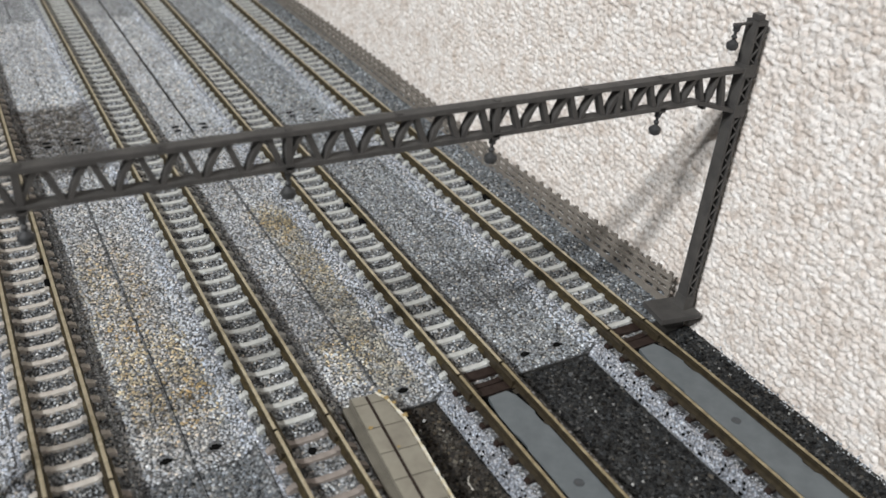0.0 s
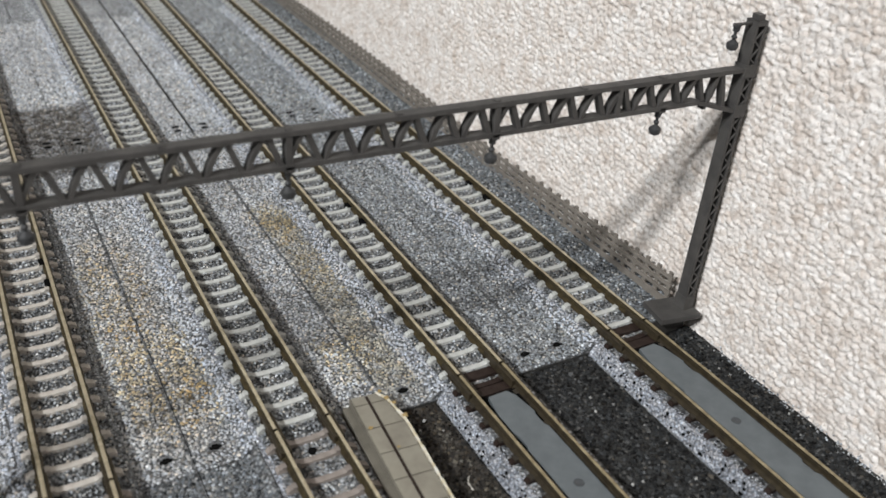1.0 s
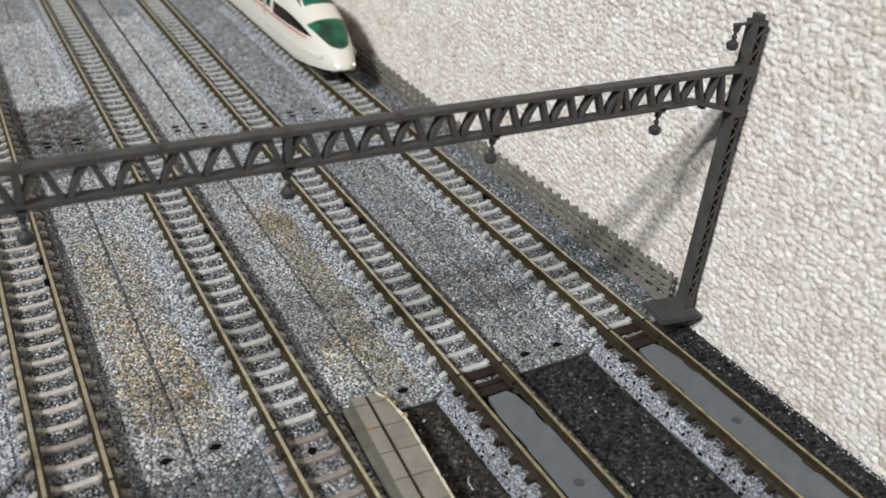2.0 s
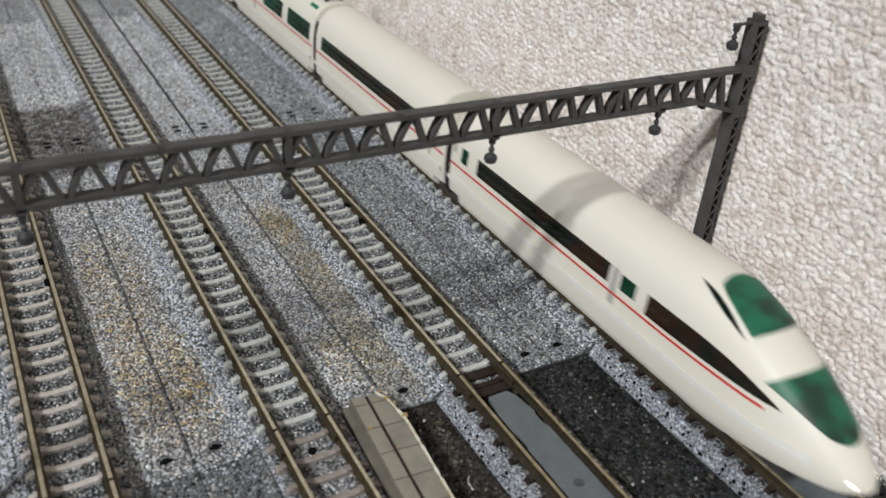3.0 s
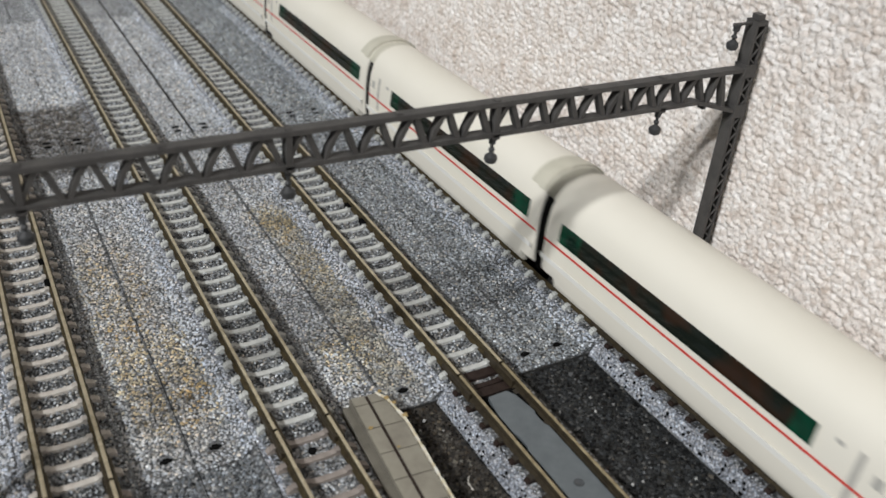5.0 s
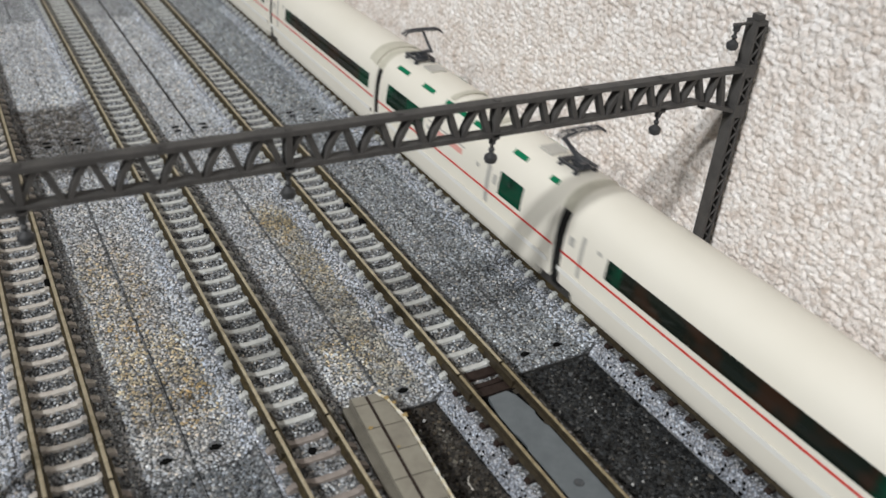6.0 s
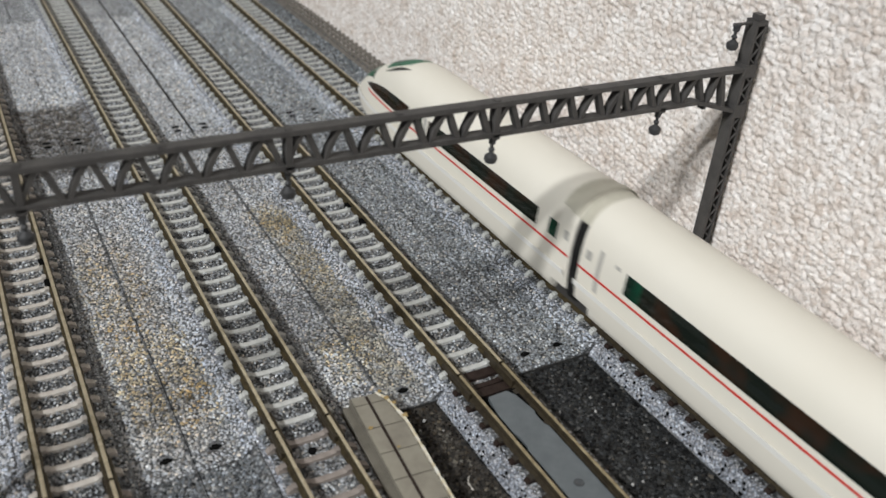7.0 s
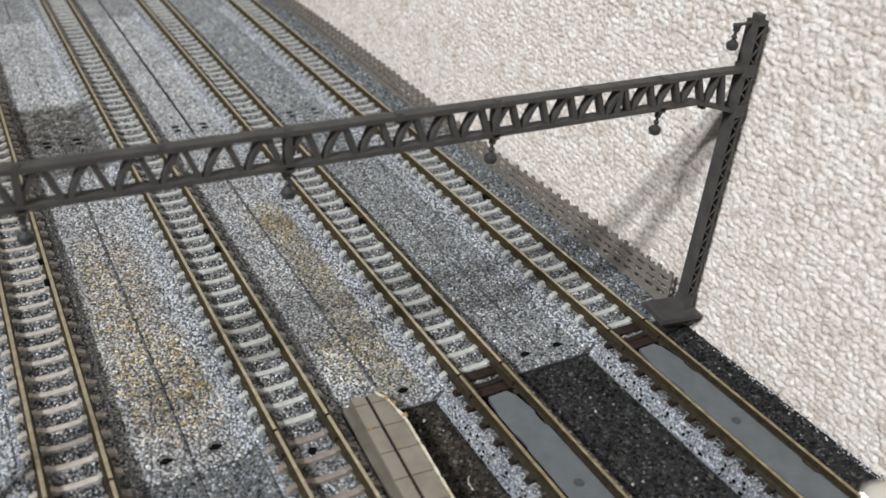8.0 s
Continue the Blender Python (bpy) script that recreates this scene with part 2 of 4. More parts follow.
def plaster_material():
    m = mat("cream_nubbly_wallcovering", (0.7, 0.67, 0.63), 0.9, spec=0.2)
    n = Nodes(m)
    where = n.place()
    col = n.ramp(n.noise(where, 0.2, 5, 0.65), (0.32, (0.67, 0.60, 0.545)), (0.5, (0.80, 0.752, 0.71)), (0.7, (0.88, 0.852, 0.825)))
    fleck = n.ramp(n.noise(where, 0.3, 4, 0.7), (0.64, (0, 0, 0)), (0.76, (0.6, 0.6, 0.6)))
    col = n.mix(fleck, col, (0.40, 0.33, 0.265))
    knot = n.add("ShaderNodeTexVoronoi", Vector=where, Scale=800.0, Randomness=1.0)
    each = n.add("ShaderNodeSeparateColor", Color=knot.outputs["Color"]).outputs[0]
    col = n.mix(1.0, col, n.ramp(each, (0.0, (0.86, 0.81, 0.77)), (0.3, (0.97, 0.95, 0.935)), (0.8, (1.06, 1.06, 1.06))), "MULTIPLY")
    pore = n.ramp(n.noise(where, 1.0, 3, 0.65), (0.53, (0, 0, 0)), (0.66, (0.8, 0.8, 0.8)))
    col = n.mix(pore, col, (0.45, 0.395, 0.345))
    n.link(col, n.b.inputs["Base Color"])
    n.bump(n.noise(where, 1.6, 3, 0.6), 0.35, 0.7)
    return m


PLASTER = plaster_material()
# Dark grey on the unseen walls and ceiling, so they bounce little light.
WALL = worn("wall_paint", (0.13, 0.128, 0.125), (0.11, 0.108, 0.105), 0.002, 0.8, 0, 0.3)
BOARD = worn("dark_base_board", (0.045, 0.043, 0.04), (0.03, 0.029, 0.027), 0.05, 0.7, 0, 0.1)


# ---- builders ----
def box(bm, x0, x1, y0, y1, z0, z1):
    v = [bm.verts.new((x, y, z)) for z in (z0, z1) for y in (y0, y1) for x in (x0, x1)]
    return [bm.faces.new([v[i] for i in f]) for f in ((0, 2, 3, 1), (4, 5, 7, 6), (0, 1, 5, 4), (2, 6, 7, 3), (0, 4, 6, 2), (1, 3, 7, 5))]


def prism(bm, outline, y0, y1, slot=0):
    """An outline of (x, z), anticlockwise seen from -y, drawn out from y0 to y1."""
    a = [bm.verts.new((x, y0, z)) for x, z in outline]
    b = [bm.verts.new((x, y1, z)) for x, z in outline]
    k = len(outline)
    faces = [bm.faces.new((a[i], a[(i + 1) % k], b[(i + 1) % k], b[i])) for i in range(k)]
    faces += [bm.faces.new(a[::-1]), bm.faces.new(b)]
    for f in faces:
        f.material_index = slot
    return faces


def slab(bm, outline, z0, z1):
    """An outline of (x, y) drawn up from z0 to z1."""
    a = [bm.verts.new((x, y, z0)) for x, y in outline]
    b = [bm.verts.new((x, y, z1)) for x, y in outline]
    k = len(outline)
    faces = [bm.faces.new((a[i], a[(i + 1) % k], b[(i + 1) % k], b[i])) for i in range(k)]
    faces += [bm.faces.new(a[::-1]), bm.faces.new(b)]
    return faces


def rod(bm, p, q, r, sides=8, r2=None):
    """A round bar from p to q."""
    p, q = Vector(p), Vector(q)
    m = (q - p).to_track_quat("Z", "Y").to_matrix()
    rings = []
    for at, rr in ((p, r), (q, r if r2 is None else r2)):
        rings.append([bm.verts.new(at + m @ Vector((rr * math.cos(a), rr * math.sin(a), 0))) for a in (i * math.tau / sides for i in range(sides))])
    for i in range(sides):
        bm.faces.new((rings[0][i], rings[0][(i + 1) % sides], rings[1][(i + 1) % sides], rings[1][i]))
    bm.faces.new(rings[0][::-1])
    bm.faces.new(rings[1])


def bar(bm, p, q, w, d, up=(0, 1, 0)):
    """A square bar from p to q, w across and d along up."""
    p, q = Vector(p), Vector(q)
    t = (q - p).normalized()
    u = Vector(up)
    s = t.cross(u).normalized() * w / 2
    u = s.cross(t).normalized() * d / 2
    ends = [[bm.verts.new(at + a * s + b * u) for a, b in ((-1, -1), (1, -1), (1, 1), (-1, 1))] for at in (p, q)]
    for i in range(4):
        bm.faces.new((ends[0][i], ends[0][(i + 1) % 4], ends[1][(i + 1) % 4], ends[1][i]))
    bm.faces.new(ends[0][::-1])
    bm.faces.new(ends[1])


def lathe(bm, at, profile, sides=14):
    """A turned shape round z: profile of (radius, z)."""
    x, y, z = at
    rings = [[bm.verts.new((x + r * math.cos(i * math.tau / sides), y + r * math.sin(i * math.tau / sides), z + h)) for i in range(sides)] for r, h in profile]
    for lo, hi in zip(rings, rings[1:]):
        for i in range(sides):
            bm.faces.new((lo[i], lo[(i + 1) % sides], hi[(i + 1) % sides], hi[i]))
    bm.faces.new(rings[0][::-1])
    bm.faces.new(rings[-1])


def mesh_of(name, bm, materials, smooth=None, bevel=0.0):
    """A mesh in metres out of a bmesh in millimetres."""
    if bevel:
        edges = [e for e in bm.edges if len(e.link_faces) == 2 and e.calc_face_angle(0) > 0.6]
        bmesh.ops.bevel(bm, geom=edges, offset=bevel, segments=1, affect="EDGES", clamp_overlap=True)
    bmesh.ops.recalc_face_normals(bm, faces=bm.faces[:])
    bmesh.ops.scale(bm, vec=(M, M, M), verts=bm.verts[:])
    if smooth is not None:
        for f in bm.faces:
            f.smooth = True
        for e in bm.edges:
            e.smooth = len(e.link_faces) == 2 and e.calc_face_angle(3.2) < radians(smooth)
    me = bpy.data.meshes.new(name)
    bm.to_mesh(me)
    bm.free()
    for m in materials if isinstance(materials, (list, tuple)) else (materials,):
        me.materials.append(m)
    return me


def part(name, bm, material, parent, label="", smooth=None, bevel=0.0, at=(0, 0, 0)):
    ob = new(name, mesh_of(name, bm, material, smooth, bevel) if isinstance(bm, bmesh.types.BMesh) else bm)
    ob.location = Vector(at) * M
    ob.parent = parent
    if label:
        tagged(ob, label)
    return ob


def root(name, at, label, category, group="", kind=""):
    ob = tagged(new(name), label, category, group, kind)
    ob.empty_display_size = 0.005
    ob.location = Vector(at) * M
    return ob


OCTA = np.array([(1, 0, 0), (-1, 0, 0), (0, 1, 0), (0, -1, 0), (0, 0, 1), (0, 0, -1)], float)
OCTA_FACES = np.array([(0, 2, 4), (2, 1, 4), (1, 3, 4), (3, 0, 4), (2, 0, 5), (1, 2, 5), (3, 1, 5), (0, 3, 5)])


def sheet_mesh(name, verts, faces, material, smooth):
    """A mesh out of arrays, in millimetres."""
    k = faces.shape[1]
    me = bpy.data.meshes.new(name)
    me.vertices.add(len(verts))
    me.vertices.foreach_set("co", (verts * M).ravel().astype(np.float32))
    me.loops.add(len(faces) * k)
    me.loops.foreach_set("vertex_index", faces.ravel().astype(np.int32))
    me.polygons.add(len(faces))
    me.polygons.foreach_set("loop_start", np.arange(0, len(faces) * k, k, dtype=np.int32))
    me.polygons.foreach_set("use_smooth", np.full(len(faces), smooth, dtype=bool))
    me.update(calc_edges=True)
    me.materials.append(material)
    return me


def grains(x0, x1, y0, y1, profile, cell, material, seed, holes=(), size=1.0, odd=0.0):
    """Small angular stones, one to a cell, on a surface whose height over x is given by profile; none lies in a hole (x, y, radius)."""
    rng = np.random.default_rng(seed)
    gx, gy = np.meshgrid(np.arange(x0 + cell / 2, x1, cell), np.arange(y0 + cell / 2, y1, cell))
    p = np.stack([gx.ravel(), gy.ravel()], -1)
    p += rng.uniform(-0.5, 0.5, p.shape) * cell
    keep = (p[:, 0] > x0) & (p[:, 0] < x1) & (p[:, 1] > y0) & (p[:, 1] < y1)
    for hx, hy, hr in holes:
        keep &= (p[:, 0] - hx) ** 2 + (p[:, 1] - hy) ** 2 > hr * hr
    p = p[keep]
    n = len(p)
    r = cell * size * rng.uniform(0.5, 0.78, n)
    if odd:
        r *= np.where(rng.random(n) < odd, 1.6, 1.0)
    z = np.interp(p[:, 0], [q[0] for q in profile], [q[1] for q in profile]) + r * rng.uniform(-0.15, 0.3, n)
    q = rng.normal(size=(n, 4))
    w, x, y, zz = (q / np.linalg.norm(q, axis=1, keepdims=True)).T
    turn = np.stack([1 - 2 * (y * y + zz * zz), 2 * (x * y - w * zz), 2 * (x * zz + w * y), 2 * (x * y + w * zz), 1 - 2 * (x * x + zz * zz), 2 * (y * zz - w * x),
                     2 * (x * zz - w * y), 2 * (y * zz + w * x), 1 - 2 * (x * x + y * y)], -1).reshape(n, 3, 3)
    shape = OCTA[None] * rng.uniform(0.7, 1.15, (n, 6, 1)) + rng.uniform(-0.22, 0.22, (n, 6, 3))
    v = np.einsum("nij,nkj->nki", turn, shape) * r[:, None, None]
    v[:, :, 2] *= 0.75
    v += np.stack([p[:, 0], p[:, 1], z], -1)[:, None, :]
    f = OCTA_FACES[None] + 6 * np.arange(n)[:, None, None]
    return sheet_mesh("gravel", v.reshape(-1, 3), f.reshape(-1, 3), material, False)


TRACKS = (0.0, -37.0, -74.0, -111.0)
Y0, Y1 = -2.4, 137.6                # the ends of one set of pieces
FLOOR_Z, WALL_X = -11.2, 22.6       # the board on which all lies, and the wall beside it
FAR, NEAR = 1780.0, -1160.0         # how far the lines reach


# ---- room ----
def room():
    def slabs(name, x0, x1, y0, y1, z0, z1, material, label, category):
        bm = bmesh.new()
        box(bm, x0, x1, y0, y1, z0, z1)
        tagged(new(name, mesh_of(name, bm, material)), label, category, kind="structure")
    slabs("wall_north", -3600, 100, 2300, 2400, -60, 2400, WALL, "unseen plain dark grey room wall, added to limit bounced light", "wall")
    slabs("wall_south", -3600, 100, -2400, -2300, -60, 2400, WALL, "unseen plain dark grey room wall, added to limit bounced light", "wall")
    slabs("wall_east", WALL_X + 0.8, WALL_X + 100, -2300, 2300, -60, 2400, PLASTER, "cream nubbly textured wall beside the railway", "wall")
    slabs("wall_west", -3700, -3600, -2400, 2400, -60, 2400, WALL, "unseen plain dark grey room wall, added to limit bounced light", "wall")
    slabs("ceiling", -3700, 200, -2400, 2400, 2400, 2480, WALL, "unseen plain dark grey ceiling, added to limit bounced light", "ceiling")
    slabs("floor", -3600, WALL_X + 0.8, -2300, 2300, -60, FLOOR_Z, BOARD, "dark base board under the railway", "floor")
    for x, y, z in LAMPS:
        lit = root("ceiling_light", (x / M, y / M, z / M), "white fluorescent ceiling light hung from the ceiling", "ceiling light", "ceiling lights")
        bm = bmesh.new()
        box(bm, -230, 230, -80, 80, 12, 60)
        part("housing", bm, WALL, lit, bevel=8)
        for dx in (-160, 160):
            bm = bmesh.new()
            rod(bm, (dx, 0, 55), (dx, 0, 2400 - z / M), 8)
            part("hanger", bm, WALL, lit, smooth=40)


room()


def nubs(gy, gz, rng):
    """Height of the covering: rows of rounded nubs of two sizes, slightly wavy."""
    wob = 0.5 * np.sin(gy * 0.06 + 1.0) + 0.5 * np.sin(gz * 0.08 + gy * 0.05) + 0.25 * np.sin(gz * 0.31 - gy * 0.22)
    h = np.zeros_like(gy)
    n = 500
    for cy, cz, amp, loose in ((1.55, 1.28, 0.8, 0.65), (0.8, 0.74, 0.34, 0.85)):
        u, v = (gy + 0.25 * gz + wob) / cy, (gz - 0.05 * gy + 0.6 * wob) / cz
        iu, iv = np.floor(u).astype(int), np.floor(v).astype(int)
        ju, jv, jr, jh = (rng.random((n, n)) for _ in range(4))
        layer = np.zeros_like(gy)
        for du in (-1, 0, 1):
            for dv in (-1, 0, 1):
                a, b = (iu + du) % n, (iv + dv) % n
                pu = iu + du + 0.5 + loose * (ju[a, b] - 0.5) + 0.5 * ((iv + dv) % 2)
                pv = iv + dv + 0.5 + loose * (jv[a, b] - 0.5)
                r = 0.62 + 0.2 * jr[a, b]
                d2 = ((u - pu) / r) ** 2 + ((v - pv) / r) ** 2
                layer += (np.clip(1 - d2, 0, 1) * (0.5 + 0.5 * jh[a, b])) ** 3
        h += amp * np.cbrt(layer)
    return h


def nubbly_wall():
    """The nubs of the wall's covering, as one sheet of relief in front of the wall; coarser far off."""
    verts, quads, base = [], [], 0
    for y0, y1, z1, step in ((-75, 120, 84, 0.27), (120, 330, 84, 0.42)):
        gy, gz = np.meshgrid(np.linspace(y0, y1, int((y1 - y0) / step) + 1), np.arange(FLOOR_Z, z1, step))
        h = nubs(gy, gz, np.random.default_rng(4))
        verts.append(np.stack([WALL_X + 0.8 - NUB * h, gy, gz], -1).reshape(-1, 3))
        nz, ny = gy.shape
        idx = np.arange(nz * ny).reshape(nz, ny) + base
        quads.append(np.stack([idx[:-1, :-1], idx[1:, :-1], idx[1:, 1:], idx[:-1, 1:]], -1).reshape(-1, 4))
        base += nz * ny
    me = sheet_mesh("wall_covering", np.concatenate(verts), np.concatenate(quads), PLASTER, True)
    tagged(new("wall_covering", me), "cream-white nubbly textured wall covering with brown flecks", "wall covering", kind="structure")


NUB = 0.82
nubbly_wall()


# ---- tracks ----
BED_TOP, BED_HALF, BED_FOOT, LOW = -2.85, 7.9, 9.4, FLOOR_Z
PANEL_TOP = -4.6


def rail_mesh(length, side=RAIL_SIDE, head=RAIL_TOP):
    """One rail, x across its middle, y from 0; head of bare metal, sides painted."""
    bm = bmesh.new()
    prism(bm, [(-0.85, -2.1), (0.85, -2.1), (0.85, -1.8), (0.22, -1.5), (0.22, -0.7), (0.34, -0.5), (0.34, -0.10), (-0.34, -0.10), (-0.34, -0.5),
               (-0.22, -0.7), (-0.22, -1.5), (-0.85, -1.8)], 0, length)
    prism(bm, [(-0.34, -0.10), (0.34, -0.10), (0.22, 0.0), (-0.22, 0.0)], 0, length, 1)
    return mesh_of("rail", bm, (side, head))


def sleeper_mesh(name, material, cut=0.0, clip=None):
    """A concrete sleeper, low in the middle, with a seat and a clip at either rail."""
    bm = bmesh.new()
    half = [(0, -2.2), (1.8, -2.16), (2.7, -2.08), (3.1, -1.95), (3.8, -1.9), (6.9, -1.9), (7.0, -2.15), (7.4, -2.3), (7.7, -2.8)]
    top = [(-x, z) for x, z in half[:0:-1]] + half
    top = [(max(-7.7 + cut, min(7.7 - cut, x)), z) for x, z in top]
    prism(bm, [(-7.7 + cut, -3.2), (7.7 - cut, -3.2)] + top[::-1], -0.6, 0.6)
    for s in (-1, 1):
        for side in (-1, 1):
            x = s * 4.85 + side * 1.15
            for f in box(bm, x - 0.42, x + 0.42, -0.6, 0.6, -2.1, -1.58):
                f.material_index = 1
    return mesh_of(name, bm, (material, clip or material), bevel=0.0)


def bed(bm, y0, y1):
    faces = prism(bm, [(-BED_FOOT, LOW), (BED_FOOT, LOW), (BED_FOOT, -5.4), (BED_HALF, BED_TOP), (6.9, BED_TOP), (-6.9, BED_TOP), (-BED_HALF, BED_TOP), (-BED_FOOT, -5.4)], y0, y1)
    # only the left shoulder, towards the lamps, gets the pale lit material
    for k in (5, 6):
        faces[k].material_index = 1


RAIL_280 = rail_mesh(279.7)
RAIL_60 = rail_mesh(59.7)
RAIL_60_DARK = rail_mesh(59.7, RAIL_DARK, RAIL_TOP_DARK)
SLEEPER = sleeper_mesh("sleeper", CONCRETE, 0.55)
SLEEPER_WARM = sleeper_mesh("sleeper", CONCRETE_WARM, 0.55)
SLEEPER_NEAR = sleeper_mesh("sleeper", SLEEPER_PINK, 0.4)
SLEEPER_DARK = sleeper_mesh("sleeper", SLEEPER_BROWN, 0.6, CHAIR)


def joiner_mesh():
    bm = bmesh.new()
    for s in (-1, 1):
        box(bm, s * 0.68 - 0.3, s * 0.68 + 0.3, -5.6, 5.0, -1.75, -0.45)
    box(bm, -1.15, 1.15, -5.6, 5.0, -2.12, -1.75)
    return mesh_of("rail_joiner", bm, RAIL_DARK, bevel=0.08)


JOINER = joiner_mesh()


def track(x, switch):
    """A line of track: from Y0 onwards straight pieces with concrete sleepers; before it, pieces of another kind."""
    t = root("railway_track", (x, 0, 0), "model railway track, brown rails on pale concrete sleepers in grey ballast", "railway track", "tracks side by side")
    bm = bmesh.new()
    bed(bm, Y0 + 0.1, Y1 - 0.15)
    part("roadbed", bm, (BALLAST_UNDER, BALLAST_WHITE_LIT), t, "grey grainy ballast roadbed")
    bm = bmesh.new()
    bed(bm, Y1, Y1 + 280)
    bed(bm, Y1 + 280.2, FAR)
    part("roadbed", bm, (BALLAST_BED, BALLAST_WHITE_LIT), t)
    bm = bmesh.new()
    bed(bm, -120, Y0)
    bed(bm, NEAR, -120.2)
    part("roadbed", bm, (BALLAST_BED, BALLAST_WHITE_LIT), t, "ballast roadbed with small holes, left shoulder whitened and painted lit" if switch else "")
    for s in (-1, 1):
        part("rail", RAIL_280, None, t, at=(s * 4.85, Y0 + 0.2, 0))
        part("rail", RAIL_280, None, t, at=(s * 4.85, Y0 + 280.2, 0))
        part("rail", RAIL_60_DARK if switch else RAIL_60, None, t, at=(s * 4.85, Y0 - 60.1, 0))
        bm = bmesh.new()
        for y0, y1 in ((NEAR, Y0 - 60.4), (Y0 + 560.5, FAR)):
            box(bm, s * 4.85 - 0.4, s * 4.85 + 0.4, y0, y1, -2.1, 0)
        part("rail", bm, RAIL_SIDE, t)
        part("rail_joiner", JOINER, None, t, at=(s * 4.85, Y0, 0))
    y = Y0 + 3.2
    while y < 330:
        part("sleeper", SLEEPER_WARM if x < -100 else SLEEPER, None, t, at=(0, y, 0))
        y += 4.95
    bm = bmesh.new()
    while y < FAR - 2:
        box(bm, -7.7, 7.7, y - 0.78, y + 0.78, -3.2, -2.1)
        y += 4.95
    tagged(part("sleeper_rest", bm, CONCRETE, t), kind="stuff")
    y = Y0 - 2.2
    near = SLEEPER_DARK if switch else SLEEPER_NEAR
    while y > -80:
        part("sleeper", near, None, t, at=(0, y, -0.15 if switch else 0))
        y -= 4.95
    bm = bmesh.new()
    while y > NEAR + 2:
        box(bm, -7.7, 7.7, y - 0.78, y + 0.78, -3.2, -2.1)
        y -= 4.95
    tagged(part("sleeper_rest", bm, SLEEPER_BROWN if switch else SLEEPER_PINK, t), kind="stuff")
    # stones of the bed: dark between the rails; left shoulder whitened, its light painted in
    for k, (y0, y1, cell) in enumerate(((Y0, Y1, 0.58), (Y1, Y1 + 110, 0.72))):
        tagged(part("gravel", grains(-7.1, 9.2, y0, y1, ((-7.2, BED_TOP + 0.15), (-6.4, BED_TOP + 0.32), (6.4, BED_TOP + 0.32), (BED_HALF, BED_TOP), (BED_FOOT, -5.4)), cell, PEBBLE_BED, 50 + k, size=0.85), None, t), kind="stuff")
        tagged(part("gravel", grains(-9.1, -7.1, y0, y1, ((-BED_FOOT, -5.4), (-BED_HALF, BED_TOP), (-6, BED_TOP)), cell, PEBBLE_WHITE_LIT, 60 + k, size=0.85), None, t), kind="stuff")
    tagged(part("gravel", grains(-9.1, -6.0, -75, Y0, ((-BED_FOOT, -5.4), (-BED_HALF, BED_TOP), (-6, BED_TOP)), 0.6, PEBBLE_WHITE_LIT, 70, size=0.44), None, t), kind="stuff")
    if switch:
        for y in (Y0 + 0.9, Y0 - 4.3):
            bm = bmesh.new()
            box(bm, -4.1, 4.1, y - 1.2, y + 1.0, -3.2, -2.05)
            part("tie", bm, SLEEPER_BROWN, t, "dark brown plastic cross tie", bevel=0.12)
    tagged(part("gravel", grains(-4.0, 4.0, -9 if switch else -75, Y0, ((-9, BED_TOP), (9, BED_TOP)), 0.58, PEBBLE_BED, 71, size=0.85), None, t), kind="stuff")
    return t


lines = [track(x, i < 2) for i, x in enumerate(TRACKS)]


def small_fixings(t, nails):
    """Two black feeder clips inside one rail, and nail holes in the middle of the bed."""
    for y in (71.0, 61.9):
        bm = bmesh.new()
        box(bm, 3.5, 4.5, y - 1.3, y + 1.3, -2.7, -1.3)
        part("feeder_clip", bm, PIT, t, "small black clip inside the rail", bevel=0.15)
    for y in nails:
        # a dark disc put in for each nail hole
        bm = bmesh.new()
        lathe(bm, (0, y, BED_TOP + 0.42), [(0.75, -0.6), (0.75, 0.0), (0.4, 0.05)], 12)
        part("nail", bm, PIT, t, "dark nail hole in the bed", smooth=40)


for k, nails in enumerate(((), (10.9,), (10.4, -7.4), (11.1,))):
    small_fixings(lines[k], nails)


HOLE_GREY = worn("screw_hole_grey", (0.05, 0.055, 0.06), (0.08, 0.085, 0.09), 0.6, 0.5)


def pads(t, y_hole):
    """The smooth grey plate between the rails of the nearer pieces, with notched edges and one screw hole."""
    bm = bmesh.new()
    right = [(1.6, -9.4), (2.6, -11.2), (3.4, -16.5), (3.0, -17.2), (3.0, -20.0), (3.5, -20.8), (3.5, -47.0), (3.0, -47.8), (3.0, -50.5), (3.5, -51.2), (3.5, -112)]
    left = [(-3.5, -112), (-3.5, -58), (-3.1, -57.4), (-3.1, -54.5), (-3.5, -53.8), (-3.5, -24.5), (-3.1, -23.8), (-3.1, -20.6), (-3.5, -19.8), (-3.5, -15.0), (-2.9, -11.5), (-2.5, -9.6)]
    slab(bm, (right + left)[::-1], -1.8, -0.9)
    base = bmesh.new()
    box(base, -4.1, 4.1, -112, -8.6, -3.0, -1.75)
    part("pad_base", base, PIT, t, "black recess round the grey plate")
    pad = part("pad", bm, PAD, t, "smooth flat grey plastic plate between the rails", bevel=0.12)
    bm = bmesh.new()
    lathe(bm, (0, y_hole, -0.9), [(0.95, 0.0), (0.9, 0.1), (0.6, 0.06), (0.5, 0.02)], 16)
    part("screw_hole", bm, HOLE_GREY, pad, "dark grey screw hole", smooth=40)


pads(lines[0], -34.6)
pads(lines[1], -34.6)


